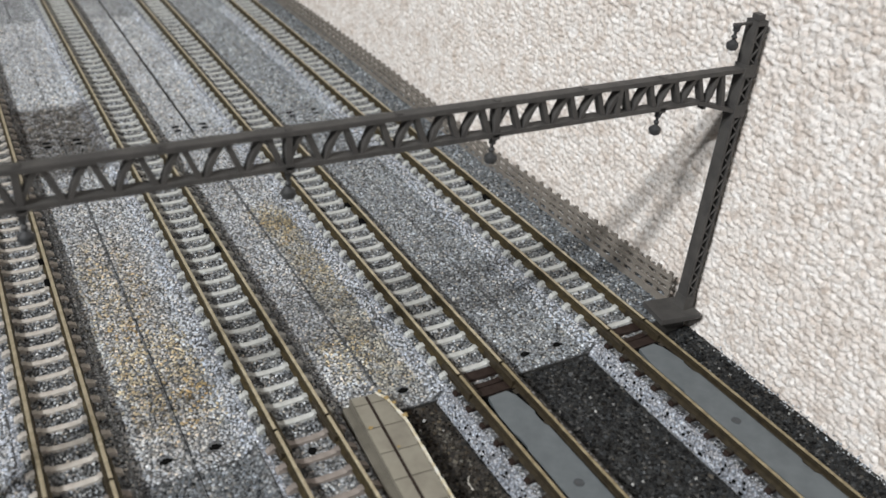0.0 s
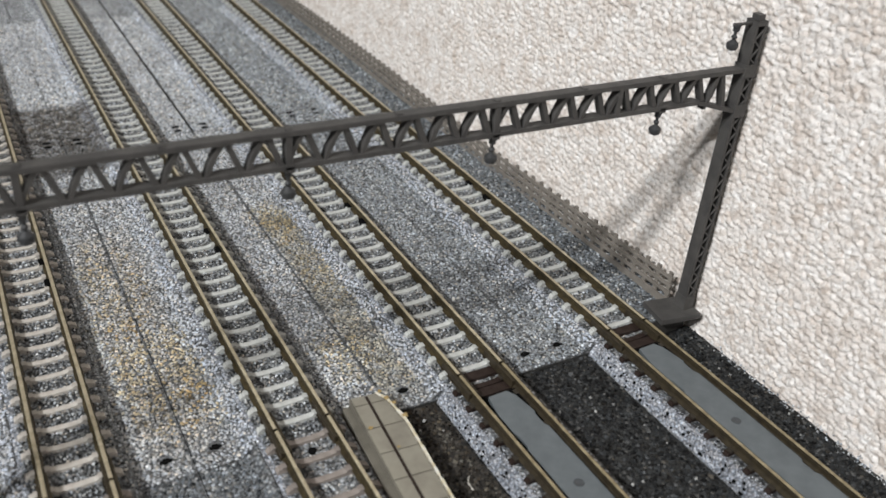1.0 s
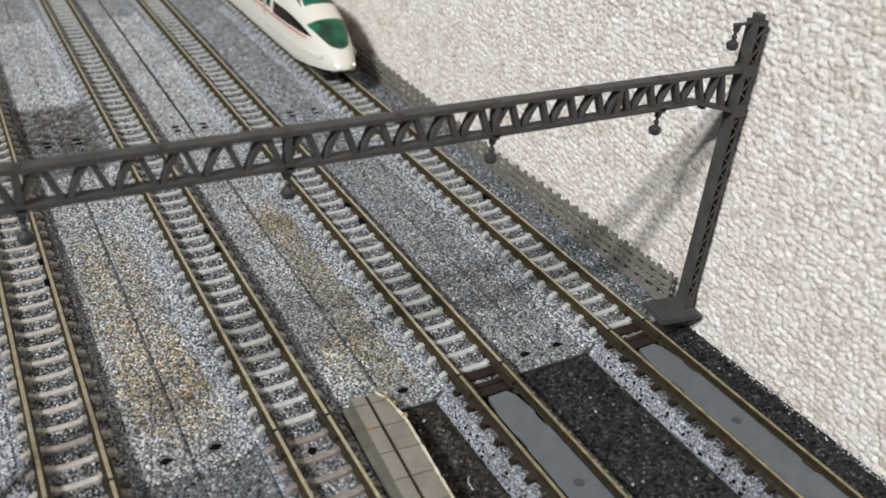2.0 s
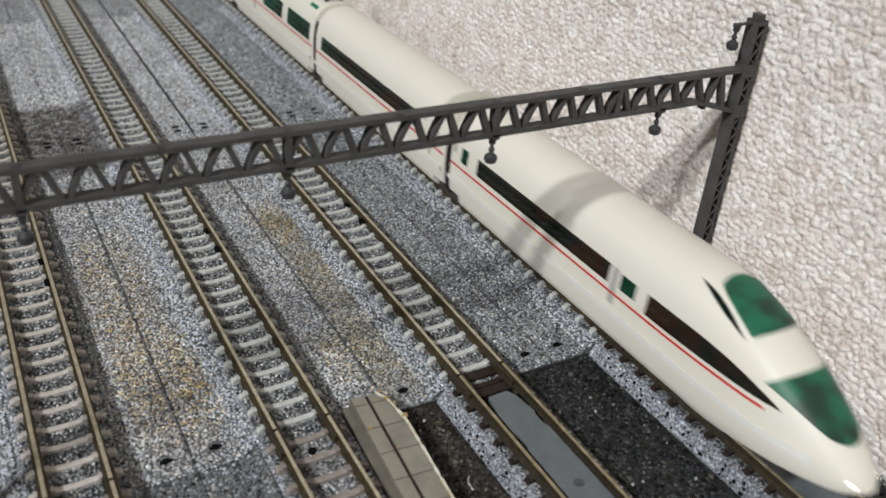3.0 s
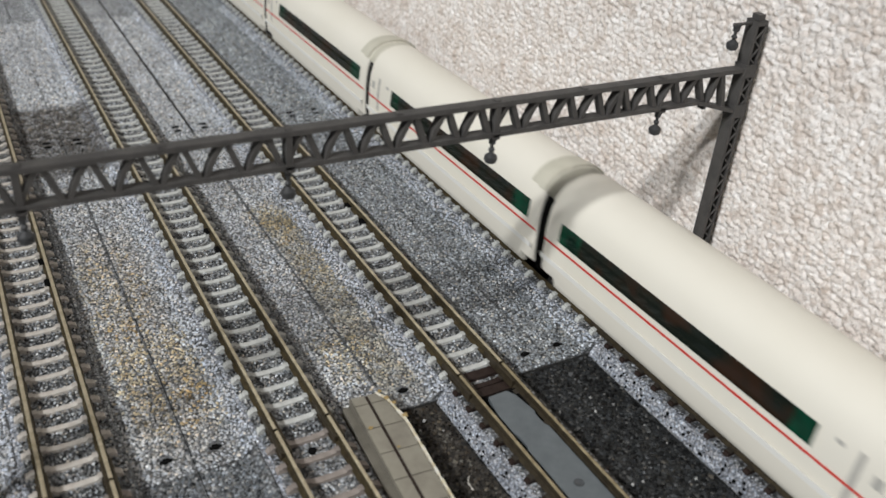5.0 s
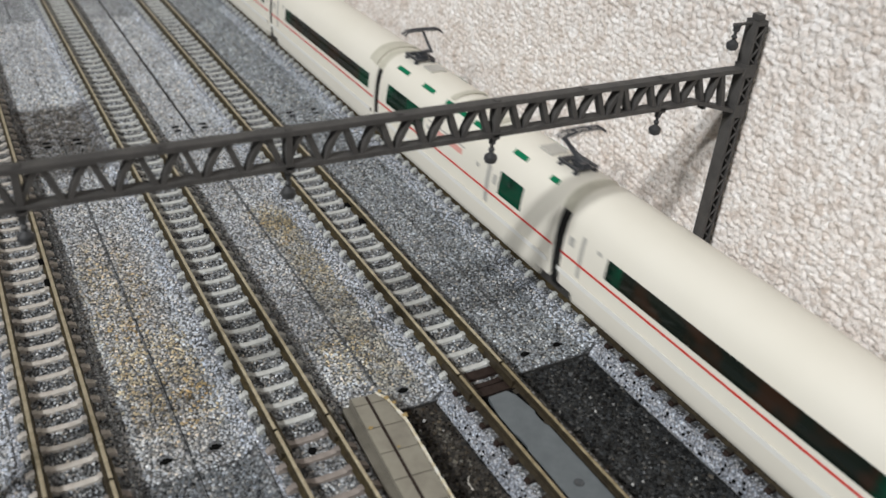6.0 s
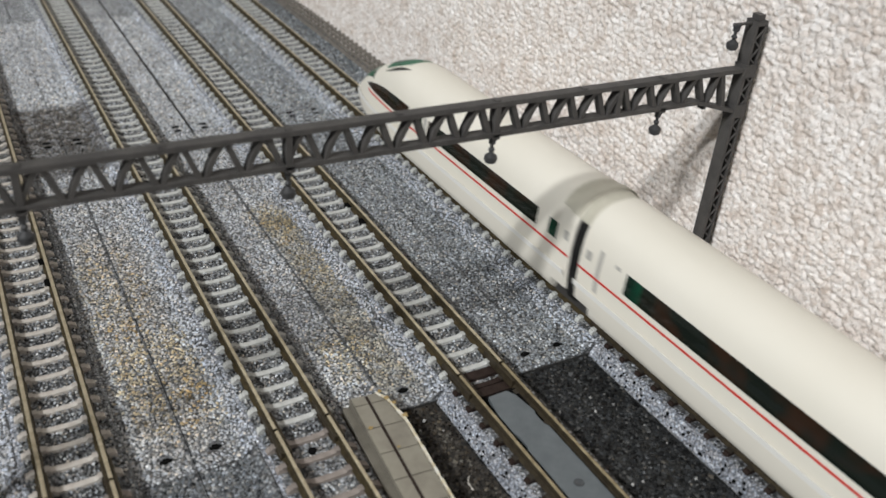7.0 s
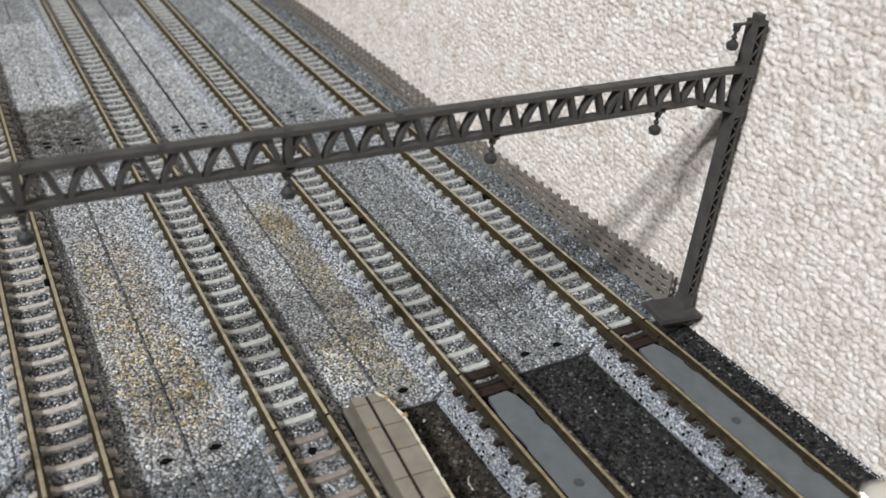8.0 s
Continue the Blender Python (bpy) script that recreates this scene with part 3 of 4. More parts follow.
def bed_holes(t):
    """Small dark slots in the left shoulder of the whitened bed."""
    rng = random.Random(7)
    bm = bmesh.new()
    y = -6.0
    while y > -100:
        for along in (0.22, 0.52, 0.8):
            if rng.random() < 0.85:
                f = along + rng.uniform(-0.06, 0.06)
                x = -(BED_HALF + (BED_FOOT - BED_HALF) * f)
                z = BED_TOP + (-5.4 - BED_TOP) * f
                w = rng.uniform(0.16, 0.34)
                yy = y + rng.uniform(-1.6, 1.6)
                n = Vector((-2.85, 0, 1.35)).normalized() * 0.22
                d = Vector((-1.35, 0, -2.85)).normalized()
                c = Vector((x, yy, z)) + n
                q = [c + d * (a * w) + Vector((0, b * w * 1.1, 0)) for a, b in ((-1, -1), (1, -0.7), (1, 1), (-1, 0.8))]
                bm.faces.new([bm.verts.new(p) for p in q])
        y -= 2.6
    tagged(part("pitting", bm, PIT, t, "small dark holes in the ballast shoulder"), kind="stuff")


bed_holes(lines[0])
bed_holes(lines[1])


GLUE = worn('dried_glue', (0.30, 0.19, 0.06), (0.42, 0.33, 0.16), 1.2, 0.45)


def loose_material():
    m = mat("loose_grit", (0.06, 0.06, 0.058), 0.6)
    n = Nodes(m)
    r = n.add("ShaderNodeNewGeometry").outputs["Random Per Island"]
    n.link(n.ramp(r, (0.0, (0.06, 0.06, 0.058)), (0.6, (0.13, 0.128, 0.122)), (0.85, (0.25, 0.245, 0.235)), (0.97, (0.5, 0.5, 0.48))), n.b.inputs["Base Color"])
    return m


LOOSE = loose_material()


# ---- panels of ballast between the tracks ----
def panel(x0, x1, y0, y1, material, label, holes=(), top=PANEL_TOP, rises="", stones=None):
    """A panel on a dark base; towards a track (rises: r) it climbs to the roadbed's edge; stones: the material of its grains."""
    p = root("ballast_panel", (0, 0, 0), label, "ballast panel", "ballast panels between the tracks")
    bm = bmesh.new()
    box(bm, x0 + 0.11, x1 - 0.11, y0 + 0.1, y1 - 0.1, LOW, top - 0.35)
    part("base_board", bm, BOARD, p, "dark plastic base under the ballast")
    bm = bmesh.new()
    shape = [(x0 + 0.11, top - 0.35), (x1 - 0.11, top - 0.35), (x1 - 0.11, top), (x0 + 0.11, top)]
    if "r" in rises:
        shape[2:3] = [(x1 - 0.1, top + 0.5), (x1 + 0.75, -2.9), (x1 + 0.4, -2.65), (x1 + 0.1, -2.65), (x1 - 2.3, top)]
    prism(bm, shape, y0 + 0.1, y1 - 0.1)
    # the near base is the dark one, gap shade put into its colour
    part("ballast_layer", bm, BALLAST_UNDER if stones and y0 < Y1 else material, p)
    if stones:
        run = ((x0, top), (x1 - 2.3, top), (x1 + 0.1, -2.65), (x1 + 0.75, -2.9)) if "r" in rises else ((x0, top), (x1, top))
        a, b = max(y0, -75), min(y1, 262)
        cell = 0.6 if y0 < Y1 else 0.68
        gone = [(x, y + k, 1.35) for x, y in holes for k in ((0,) if y < 10 else (-1.5, 1.5))]
        # the edge facing the lamps gets paler stones, its brightness painted in
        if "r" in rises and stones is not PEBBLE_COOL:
            edge = grains(x1 - 1.7, x1 + 0.6, a + 0.25, b - 0.25, run, cell, PEBBLE_WHITE_LIT, int(abs(x0 * 5 + y0)))
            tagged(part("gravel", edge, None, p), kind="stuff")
        me = grains(max(x0, -132) + 0.25, (x1 - 1.2 if "r" in rises else x1 - 0.25), a + 0.25, b - 0.25, run, cell, stones, int(abs(x0 * 3 + y0)), gone)
        tagged(part("gravel", me, None, p), kind="stuff")
    for x, y in holes:
        bm = bmesh.new()
        rng = random.Random(int(x * 7 + y))
        for k in ((0.0,) if y < 10 else (-1.5, 1.5)):
            rim = []
            for i in range(14):
                t = i * math.tau / 14
                r = rng.uniform(0.95, 1.25) * (0.62 if k == 0 and math.sin(t) > 0.3 else 1.0)
                rim.append((r * 1.08 * math.cos(t), k + r * (0.8 if k == 0 else 0.62) * math.sin(t)))
            slab(bm, rim, -0.05, 0.12)
        part("peg_hole", bm, PIT, p, "dark peg hole", at=(x, y, top))
    return p


for gap, (mat_a, mat_b) in enumerate(((BALLAST_GREY, PEBBLE_GREY), (BALLAST_PALE, PEBBLE_PALE), (BALLAST_PALE, PEBBLE_PALE))):
    left, right = TRACKS[gap + 1] + BED_FOOT - 0.7, TRACKS[gap] - BED_FOOT + 0.7
    mid = (left + right) / 2
    tint = ("neutral grey", "pale bluish stained", "pale bluish rust-stained")[gap]
    for x0, x1, hx in ((left, mid, mid - 4.2), (mid, right, mid + 4.2)):
        for y0 in (Y0, Y1, Y1 + 140):
            hs = ((hx, y0 + 5.0),) if y0 == Y0 else ((hx, y0 + 3.2),) if y0 == Y1 else ()
            cut = 0.3 if gap == 1 and y0 >= Y1 else 0.0
            panel(x0 + (cut if x0 == mid else 0), x1 - (cut if x1 == mid else 0), y0, y0 + 140, mat_a, tint + " ballast panel lying beside the rails", hs, rises="" if x0 == left else "r", stones=mat_b if y0 <= Y1 else None)
        panel(x0, x1, Y1 + 280, FAR, mat_a, tint + " ballast panel lying beside the rails", rises="" if x0 == left else "r")

# the nearer end: one gap goes on with darker panels, the others lie open to dark gravel
left, right = TRACKS[3] + BED_FOOT - 0.7, TRACKS[2] - BED_FOOT + 0.7
mid = (left + right) / 2
for x0, x1 in ((left, mid), (mid, right)):
    panel(x0, x1, NEAR, Y0, BALLAST_COOL, "dark bluish-grey ballast panel beside the rails", rises="" if x0 == left else "r", stones=PEBBLE_COOL)


def gravel_bed(x0, x1, material, stones, label, seed, top=-5.3, y_end=Y0 - 0.05):
    g = root("gravel_bed", (0, 0, LOW), label, "gravel bed")
    bm = bmesh.new()
    box(bm, x0, x1, NEAR, y_end, 0, top - LOW)
    part("bed", bm, material, g)
    me = grains(x0 + 0.4, x1 - 0.4, -75, y_end - 0.4, ((x0, top - LOW), (x1, top - LOW)), 0.7, stones, seed, odd=0.06)
    tagged(part("gravel", me, None, g), kind="stuff")
    rng = random.Random(seed)
    bm = bmesh.new()
    for _ in range(36):
        r = rng.uniform(0.25, 0.5)
        c = Vector((rng.uniform(x0 + 0.5, x1 - 0.5), rng.uniform(-75, Y0 - 0.6), top - LOW + 0.25 + r * 0.5))
        turn = Euler((rng.uniform(0, 3), rng.uniform(0, 3), rng.uniform(0, 3))).to_matrix()
        vs = [bm.verts.new(c + turn @ Vector(p) * r * rng.uniform(0.75, 1.1)) for p in OCTA]
        for f in OCTA_FACES:
            bm.faces.new([vs[k] for k in f])
    tagged(part("grit", bm, LOOSE, g, "loose pale grit"), kind="stuff")


gravel_bed(-27.2, -9.8, BALLAST_BLACK, PEBBLE_BLACK, "black gravel bed between two tracks", 11)
gravel_bed(-64.2, -46.8, BALLAST_BROWN, PEBBLE_BROWN, "dark brown gravel bed between two tracks", 12)
for y0, y1 in ((NEAR, Y0), (Y0, Y1), (Y1, Y1 + 140), (Y1 + 140, FAR)):
    panel(-150, -111 - BED_FOOT + 0.7, y0, y1, BALLAST_PALE, "pale bluish ballast panel beside the last track", rises="r", stones=PEBBLE_PALE if y0 < Y1 + 100 else None)

gravel_bed(BED_FOOT - 0.5, WALL_X + 0.2, BALLAST_BLACK, PEBBLE_BLACK, "black gravel bed between track and wall", 13, -9.0, 0.5)

# pale grit stuck to the foot of the wall
rng = random.Random(21)
bm = bmesh.new()
for _ in range(260):
    up = rng.random() ** 2.2
    c = Vector((WALL_X - 0.35 + rng.uniform(-0.25, 0.2) - 0.5 * (1 - up), rng.uniform(-75, -9), -9.0 + 1.6 * up))
    r = rng.uniform(0.15, 0.4)
    turn = Euler((rng.uniform(0, 3), rng.uniform(0, 3), rng.uniform(0, 3))).to_matrix()
    vs = [bm.verts.new(c + turn @ Vector(p) * r * rng.uniform(0.75, 1.1)) for p in ((1, 0, 0), (-1, 0, 0), (0, 1, 0), (0, -1, 0), (0, 0, 0.8), (0, 0, -0.8))]
    for i, j, k in ((0, 2, 4), (2, 1, 4), (1, 3, 4), (3, 0, 4), (2, 0, 5), (1, 2, 5), (3, 1, 5), (0, 3, 5)):
        bm.faces.new((vs[i], vs[j], vs[k]))
tagged(new("wall_foot_grit", mesh_of("wall_foot_grit", bm, BALLAST_CRUMB)), "pale bluish grit stuck to the wall's foot", "grit", kind="stuff")

# the outer shoulder beside the first track, which carries mast and fence
for y0, y1 in ((Y0, Y1), (Y1, Y1 + 140), (Y1 + 140, Y1 + 280), (Y1 + 280, FAR)):
    panel(BED_FOOT - 0.7, 21.6, 0.6 if y0 == Y0 else y0, y1, BALLAST_COOL, "cool dark grey ballast panel along the outer edge", stones=PEBBLE_COOL if y0 <= Y1 else None)


# ---- fence ----
def fence():
    """Lengths of low plastic fence, each with a foot, three rails and stubby posts behind them; they sag and lean a little."""
    tops = (3.2, 1.35, 2.7, 2.9, 1.2, 1.0)
    for k in range(5):
        y0, long = 4.2 + k * 70, 69.6
        f = root("fence", (18.3, y0, tops[k] - 6.7), "low weathered brown plastic lattice fence along the track", "fence", "fence lengths")
        f.rotation_euler = (math.atan((tops[k + 1] - tops[k]) / 70), 0, 0)
        for z0, z1 in ((-1.6, 0.8), (2.0, 2.85), (3.95, 4.8), (5.85, 6.7)):
            bm = bmesh.new()
            box(bm, -0.25, 0.25, 0, long, z0, z1)
            part("fence_rail", bm, FENCE, f, bevel=0.06)
        bm = bmesh.new()
        box(bm, 0.28, 0.85, -0.55, 0.55, -1.6, 7.4 if k == 0 else 7.05)
        me = mesh_of("fence_post", bm, FENCE, bevel=0.08)
        y = 1.2
        while y < long - 0.5:
            part("fence_post", me, None, f, at=(0, y, 0))
            y += 4.0


fence()


# ---- gantry ----
MAST_X, MAST_Y = 19.6, 0.7
TOP, BOTTOM = 54.4, 48.2


def mast(g, x, side):
    """A lattice mast on a base plate: two channels with zigzag lacing between, a cap and gussets where the beam meets it."""
    bm = bmesh.new()
    turn = Matrix.Rotation(radians(-side * 9), 2)
    for hx, hy, za, zb in ((5.2, 3.9, -3.75, -2.5), (4.2, 2.6, PANEL_TOP, -3.75)):
        slab(bm, [Vector((x - side * 2.95, 1.0)) + turn @ Vector(c) for c in ((-hx, -hy), (hx, -hy), (hx, hy), (-hx, hy))], za, zb)
    part("base_plate", bm, GANTRY, g, "flat dark grey base plate", bevel=0.2)
    z0, z1 = -2.5, 63.6
    for s in (-1, 1):
        bm = bmesh.new()
        xx = x + s * 1.25
        box(bm, xx - 0.15, xx + 0.15, MAST_Y - 1.3, MAST_Y + 1.3, z0, z1)
        for y in (MAST_Y - 1.33, MAST_Y + 1.08):
            box(bm, min(xx + s * 0.2, xx - s * 0.45), max(xx + s * 0.2, xx - s * 0.45), y, y + 0.25, z0, z1)
        part("channel", bm, GANTRY, g)
    bm = bmesh.new()
    for y in (MAST_Y - 1.2, MAST_Y + 1.2):
        z, s = z0 + 3.0, 1
        while z < z1 - 2:
            bar(bm, (x - s * 0.95, y, z), (x + s * 0.95, y, z + 1.75), 0.30, 0.25)
            z, s = z + 1.75, -s
    part("lacing", bm, GANTRY, g, "zigzag lattice lacing")
    bm = bmesh.new()
    box(bm, x - 1.5, x + 1.5, MAST_Y - 1.6, MAST_Y + 1.6, z0, 0.8)
    part("foot", bm, GANTRY, g, bevel=0.2)
    bm = bmesh.new()
    slab(bm, [(x - 1.35, MAST_Y - 1.5), (x + 1.35, MAST_Y - 1.5), (x + 1.35, MAST_Y + 1.5), (x - 1.35, MAST_Y + 1.5)], z1 - 0.9, z1)
    slab(bm, [(x - 0.8, MAST_Y - 0.9), (x + 0.8, MAST_Y - 0.9), (x + 0.8, MAST_Y + 0.9), (x - 0.8, MAST_Y + 0.9)], z1 - 0.2, z1 + 1.1)
    part("cap", bm, GANTRY, g, bevel=0.25)
    for z in (TOP - 1.9, BOTTOM - 4.0):
        bm = bmesh.new()
        box(bm, x - 1.55, x + 1.55, MAST_Y - 1.5, MAST_Y + 1.5, z, z + 2.6)
        part("gusset", bm, GANTRY, g, bevel=0.3)


def insulator(g, x, y, z, length):
    """A hanging insulator: clamp, thin waisted stem and a dark bell."""
    bm = bmesh.new()
    k = length / 5.0
    lathe(bm, (x, y, z), [(0.35, -5.0 * k), (0.95, -4.7 * k), (1.2, -4.1 * k), (1.1, -3.5 * k), (0.6, -3.1 * k), (0.32, -2.8 * k), (0.55, -2.5 * k), (0.55, -2.2 * k),
                          (0.3, -1.9 * k), (0.3, -1.4 * k), (0.6, -1.2 * k), (0.6, -0.7 * k), (0.75, -0.5 * k), (0.75, 0.1)])
    part("insulator", bm, INSULATOR, g, "dark bell-shaped hanging insulator", smooth=35)


def gantry():
    g = root("catenary_gantry", (0, 0, 0), "dark grey plastic lattice gantry spanning four model tracks", "gantry")
    mast(g, MAST_X, 1)
    left = -111 - MAST_X
    mast(g, left, -1)
    y0, y1 = -0.5, 1.7
    x0, x1 = left + 1.0, MAST_X - 1.0
    bm = bmesh.new()
    box(bm, x0, x1, y0, y1, TOP - 0.85, TOP)
    part("top_chord", bm, GANTRY, g, bevel=0.15)
    a, b = left + 12.0, 7.8
    bm = bmesh.new()
    box(bm, a, b, y0, y1, BOTTOM, BOTTOM + 0.8)
    part("bottom_chord", bm, GANTRY, g, bevel=0.12)
    for p, q in (((b - 0.2, BOTTOM + 0.4), (x1 + 0.4, BOTTOM - 2.9)), ((a + 0.2, BOTTOM + 0.4), (x0 - 0.4, BOTTOM - 2.9))):
        bm = bmesh.new()
        bar(bm, (p[0], (y0 + y1) / 2, p[1]), (q[0], (y0 + y1) / 2, q[1]), 0.8, y1 - y0)
        part("end_brace", bm, GANTRY, g)
    # web: arched struts, each moulded in one piece
    pitch, n = 6.05, 24
    for i in range(n):
        c = -72.0 + (i - 9) * pitch
        low = BOTTOM + 0.6 if c < 8 else BOTTOM - 0.5 - (c - 8) * 0.16
        mid = (y0 + y1) / 2
        arch = [(c - 3.2, low), (c - 2.6, low + 1.6), (c - 1.95, low + 3.0), (c - 1.3, TOP - 1.4), (c - 0.75, TOP - 0.7)]
        inner = [(c + 0.05, TOP - 1.0), (c - 0.5, TOP - 1.6), (c - 1.2, low + 2.8), (c - 1.9, low + 1.4), (c - 2.5, low)]
        bm = bmesh.new()
        prism(bm, arch + [(c + 0.05, TOP - 0.7)] + inner, mid - 0.8, mid + 0.8)
        part("strut", bm, GANTRY, g, smooth=50)
        bm = bmesh.new()
        prism(bm, [(c - 0.1, TOP - 0.7), (c + 0.85, TOP - 0.7), (c + 2.8, low), (c + 1.85, low)], mid - 0.75, mid + 0.75)
        part("strut", bm, GANTRY, g)
    for x in (-38.2, -74.6, -111.2, -12.2):
        bm = bmesh.new()
        box(bm, x - 0.5, x + 0.5, y0 + 0.1, y1 - 0.1, BOTTOM, TOP - 0.8)
        part("upright", bm, GANTRY, g)
    for x in (-38.2, -74.6, -111.2, -1.2):
        bm = bmesh.new()
        box(bm, x - 0.7, x + 0.7, y0, y1, BOTTOM - 0.5, BOTTOM + 0.4)
        part("clamp", bm, GANTRY, g)
        insulator(g, x, (y0 + y1) / 2, BOTTOM - 0.4, 4.9)
    for k in range(0, n, 3):
        bm = bmesh.new()
        c = -74.6 + (k - 9) * pitch
        box(bm, c - 0.5, c + 0.5, y0 + 0.4, y1 - 0.4, TOP, TOP + 0.22)
        part("boss", bm, GANTRY, g)
    # a short arm near the mast's top
    for x, s in ((MAST_X, -1), (left, 1)):
        bm = bmesh.new()
        rod(bm, (x + s * 1.0, MAST_Y, 63.0), (x + s * 6.2, MAST_Y, 63.0), 0.32)
        rod(bm, (x + s * 4.6, MAST_Y, 62.9), (x + s * 5.0, MAST_Y, 61.6), 0.4)
        part("arm", bm, GANTRY, g, smooth=40)
        insulator(g, x + s * 5.3, MAST_Y, 63.0, 5.0)


gantry()


# ---- tan plate at the nearer end ----
def tan_plate():
    p = root("track_cover_plate", (-60.4, 0.4, LOW), "tan plastic cover plate with grooves and chipped white edge", "cover plate")
    p.rotation_euler = (0, 0, radians(-4.4))
    top = -1.1 - LOW
    bm = bmesh.new()
    slab(bm, [(-3.2, -120), (4.6, -120), (4.6, -8.5), (3.4, -2.0), (2.0, 0), (-3.2, 0)], 0, top)
    plate = part("plate", bm, PLATE_SIDE, p, bevel=0.25)
    for k in range(18):
        y1 = -0.15 if k == 0 else -2.7 - (k - 1) * 6.4
        y0 = -2.6 - k * 6.4
        bm = bmesh.new()
        rx = 1.9 if k == 0 else 4.2
        box(bm, -2.9, -0.35, y0 + 0.26, y1, top, top + 0.22)
        part("tile", bm, PLATE, p, bevel=0.06)
        bm = bmesh.new()
        if k == 0:
            slab(bm, [(0.3, y0 + 0.26), (2.9, y0 + 0.26), (1.8, y1), (0.3, y1)], top, top + 0.22)
        elif k == 1:
            slab(bm, [(0.3, y0 + 0.26), (4.1, y0 + 0.26), (3.1, y1), (0.3, y1)], top, top + 0.22)
        else:
            box(bm, 0.3, 4.2, y0 + 0.26, y1, top, top + 0.22)
        part("tile", bm, PLATE, p, bevel=0.06)
    bm = bmesh.new()
    box(bm, -0.3, 0.25, -119, -0.4, top, top + 0.05)
    part("groove", bm, SLEEPER_BROWN, p, "dark groove along the plate")
    bm = bmesh.new()
    box(bm, -4.6, -3.2, -120, -0.5, 0, top - 1.3)
    box(bm, -5.6, -4.6, -120, -0.5, 0, top - 2.6)
    part("side_step", bm, PLATE_SIDE, p, bevel=0.2)
    rng = random.Random(3)
    bm = bmesh.new()
    y = -0.2
    pts = [(2.0, 0.0), (3.4, -2.0), (4.6, -8.5), (4.6, -119.5)]
    for (xa, ya), (xb, yb) in zip(pts, pts[1:]):
        n = max(2, int(abs(yb - ya) / 1.2))
        for i in range(n):
            f0, f1 = i / n, (i + 1) / n
            w = rng.uniform(0.25, 0.6)
            a, b = Vector((xa + (xb - xa) * f0, ya + (yb - ya) * f0, 0)), Vector((xa + (xb - xa) * f1, ya + (yb - ya) * f1, 0))
            bar(bm, a + Vector((0, 0, top + 0.0)), b + Vector((0, 0, top + 0.0)), w, rng.uniform(0.5, 0.8), (0, 0, 1))
    part("worn_edge", bm, CHIPPED, p, "white and yellowish chipped edge")


tan_plate()


def glue_lump(x, y, z, r, seed):
    rng = random.Random(seed)
    bm = bmesh.new()
    bmesh.ops.create_icosphere(bm, subdivisions=2, radius=r)
    for v in bm.verts:
        v.co *= rng.uniform(0.7, 1.2)
        v.co.z *= 0.55
    ob = tagged(new("glue_lump", mesh_of("glue_lump", bm, GLUE, 60)), "yellowish-brown dried glue lump on the tan plate", "glue lump", "dried glue lumps")
    ob.location = Vector((x, y, z)) * M


for k, (x, y, r) in enumerate(((-57.2, -2.0, 0.5), (-56.6, -3.8, 0.45), (-56.2, -7.6, 0.6), (-63.3, -8.2, 0.4), (-60.9, -14.4, 0.3), (-57.6, 0.2, 0.4))):
    glue_lump(x, y, -0.75, r, k)


def fibre():
    cu = bpy.data.curves.new("fibre", "CURVE")
    cu.dimensions, cu.bevel_depth, cu.bevel_resolution = "3D", 0.16 * M, 1
    sp = cu.splines.new("BEZIER")
    pts = [(-51.6, -26.6, -5.4), (-51.2, -22.6, -5.2), (-48.6, -21.3, -5.5)]
    sp.bezier_points.add(len(pts) - 1)
    for b, q in zip(sp.bezier_points, pts):
        b.co = Vector(q) * M
        b.handle_left_type = b.handle_right_type = "AUTO"
    cu.materials.append(HAIR)
    tagged(new("stray_fibre", cu), "pale curled fibre lying on the dark gravel", "fibre")


fibre()


# ---- train ----
PITCH, BODY_LEN = 91.7, 88.5
NOSE = 124.0
# half section: (across, up)
SECTION = [(7.9, 1.6), (8.8, 2.4), (9.25, 5.0), (9.5, 8.6), (9.5, 12.0), (9.42, 15.0), (9.1, 18.2), (8.55, 20.6), (7.6, 22.7), (6.2, 24.3), (4.3, 25.5), (2.2, 26.1), (0.0, 26.3)]
LOWEST, HIGHEST = 1.6, 26.3


def smooth_table(table, d):
    """A value read from rows (d, value), eased by a monotone cubic."""
    xs, ys = [r[0] for r in table], [r[1] for r in table]
    if d <= xs[0]:
        return ys[0]
    if d >= xs[-1]:
        return ys[-1]
    i = max(k for k in range(len(xs) - 1) if xs[k] <= d)
    def slope(k):
        if k in (0, len(xs) - 1):
            return 0.0 if k == 0 else (ys[-1] - ys[-2]) / (xs[-1] - xs[-2])
        a, b = (ys[k] - ys[k - 1]) / (xs[k] - xs[k - 1]), (ys[k + 1] - ys[k]) / (xs[k + 1] - xs[k])
        return 0.0 if a * b <= 0 else 2 * a * b / (a + b)
    h = xs[i + 1] - xs[i]
    t = (d - xs[i]) / h
    return (ys[i] * (1 + 2 * t) * (1 - t) ** 2 + h * slope(i) * t * (1 - t) ** 2 + ys[i + 1] * t * t * (3 - 2 * t) + h * slope(i + 1) * t * t * (t - 1))


WIDTH = [(0, 1.0), (78, 1.0), (86, 0.99), (94, 0.965), (102, 0.92), (109, 0.82), (115, 0.67), (119.5, 0.495), (122.5, 0.31), (124, 0.09)]
HEIGHT = [(0, 26.3), (82, 26.3), (87, 26.0), (92, 25.0), (98, 23.0), (104, 20.5), (110, 17.3), (115, 14.2), (119.5, 11.1), (122.5, 8.8), (124, 7.0)]
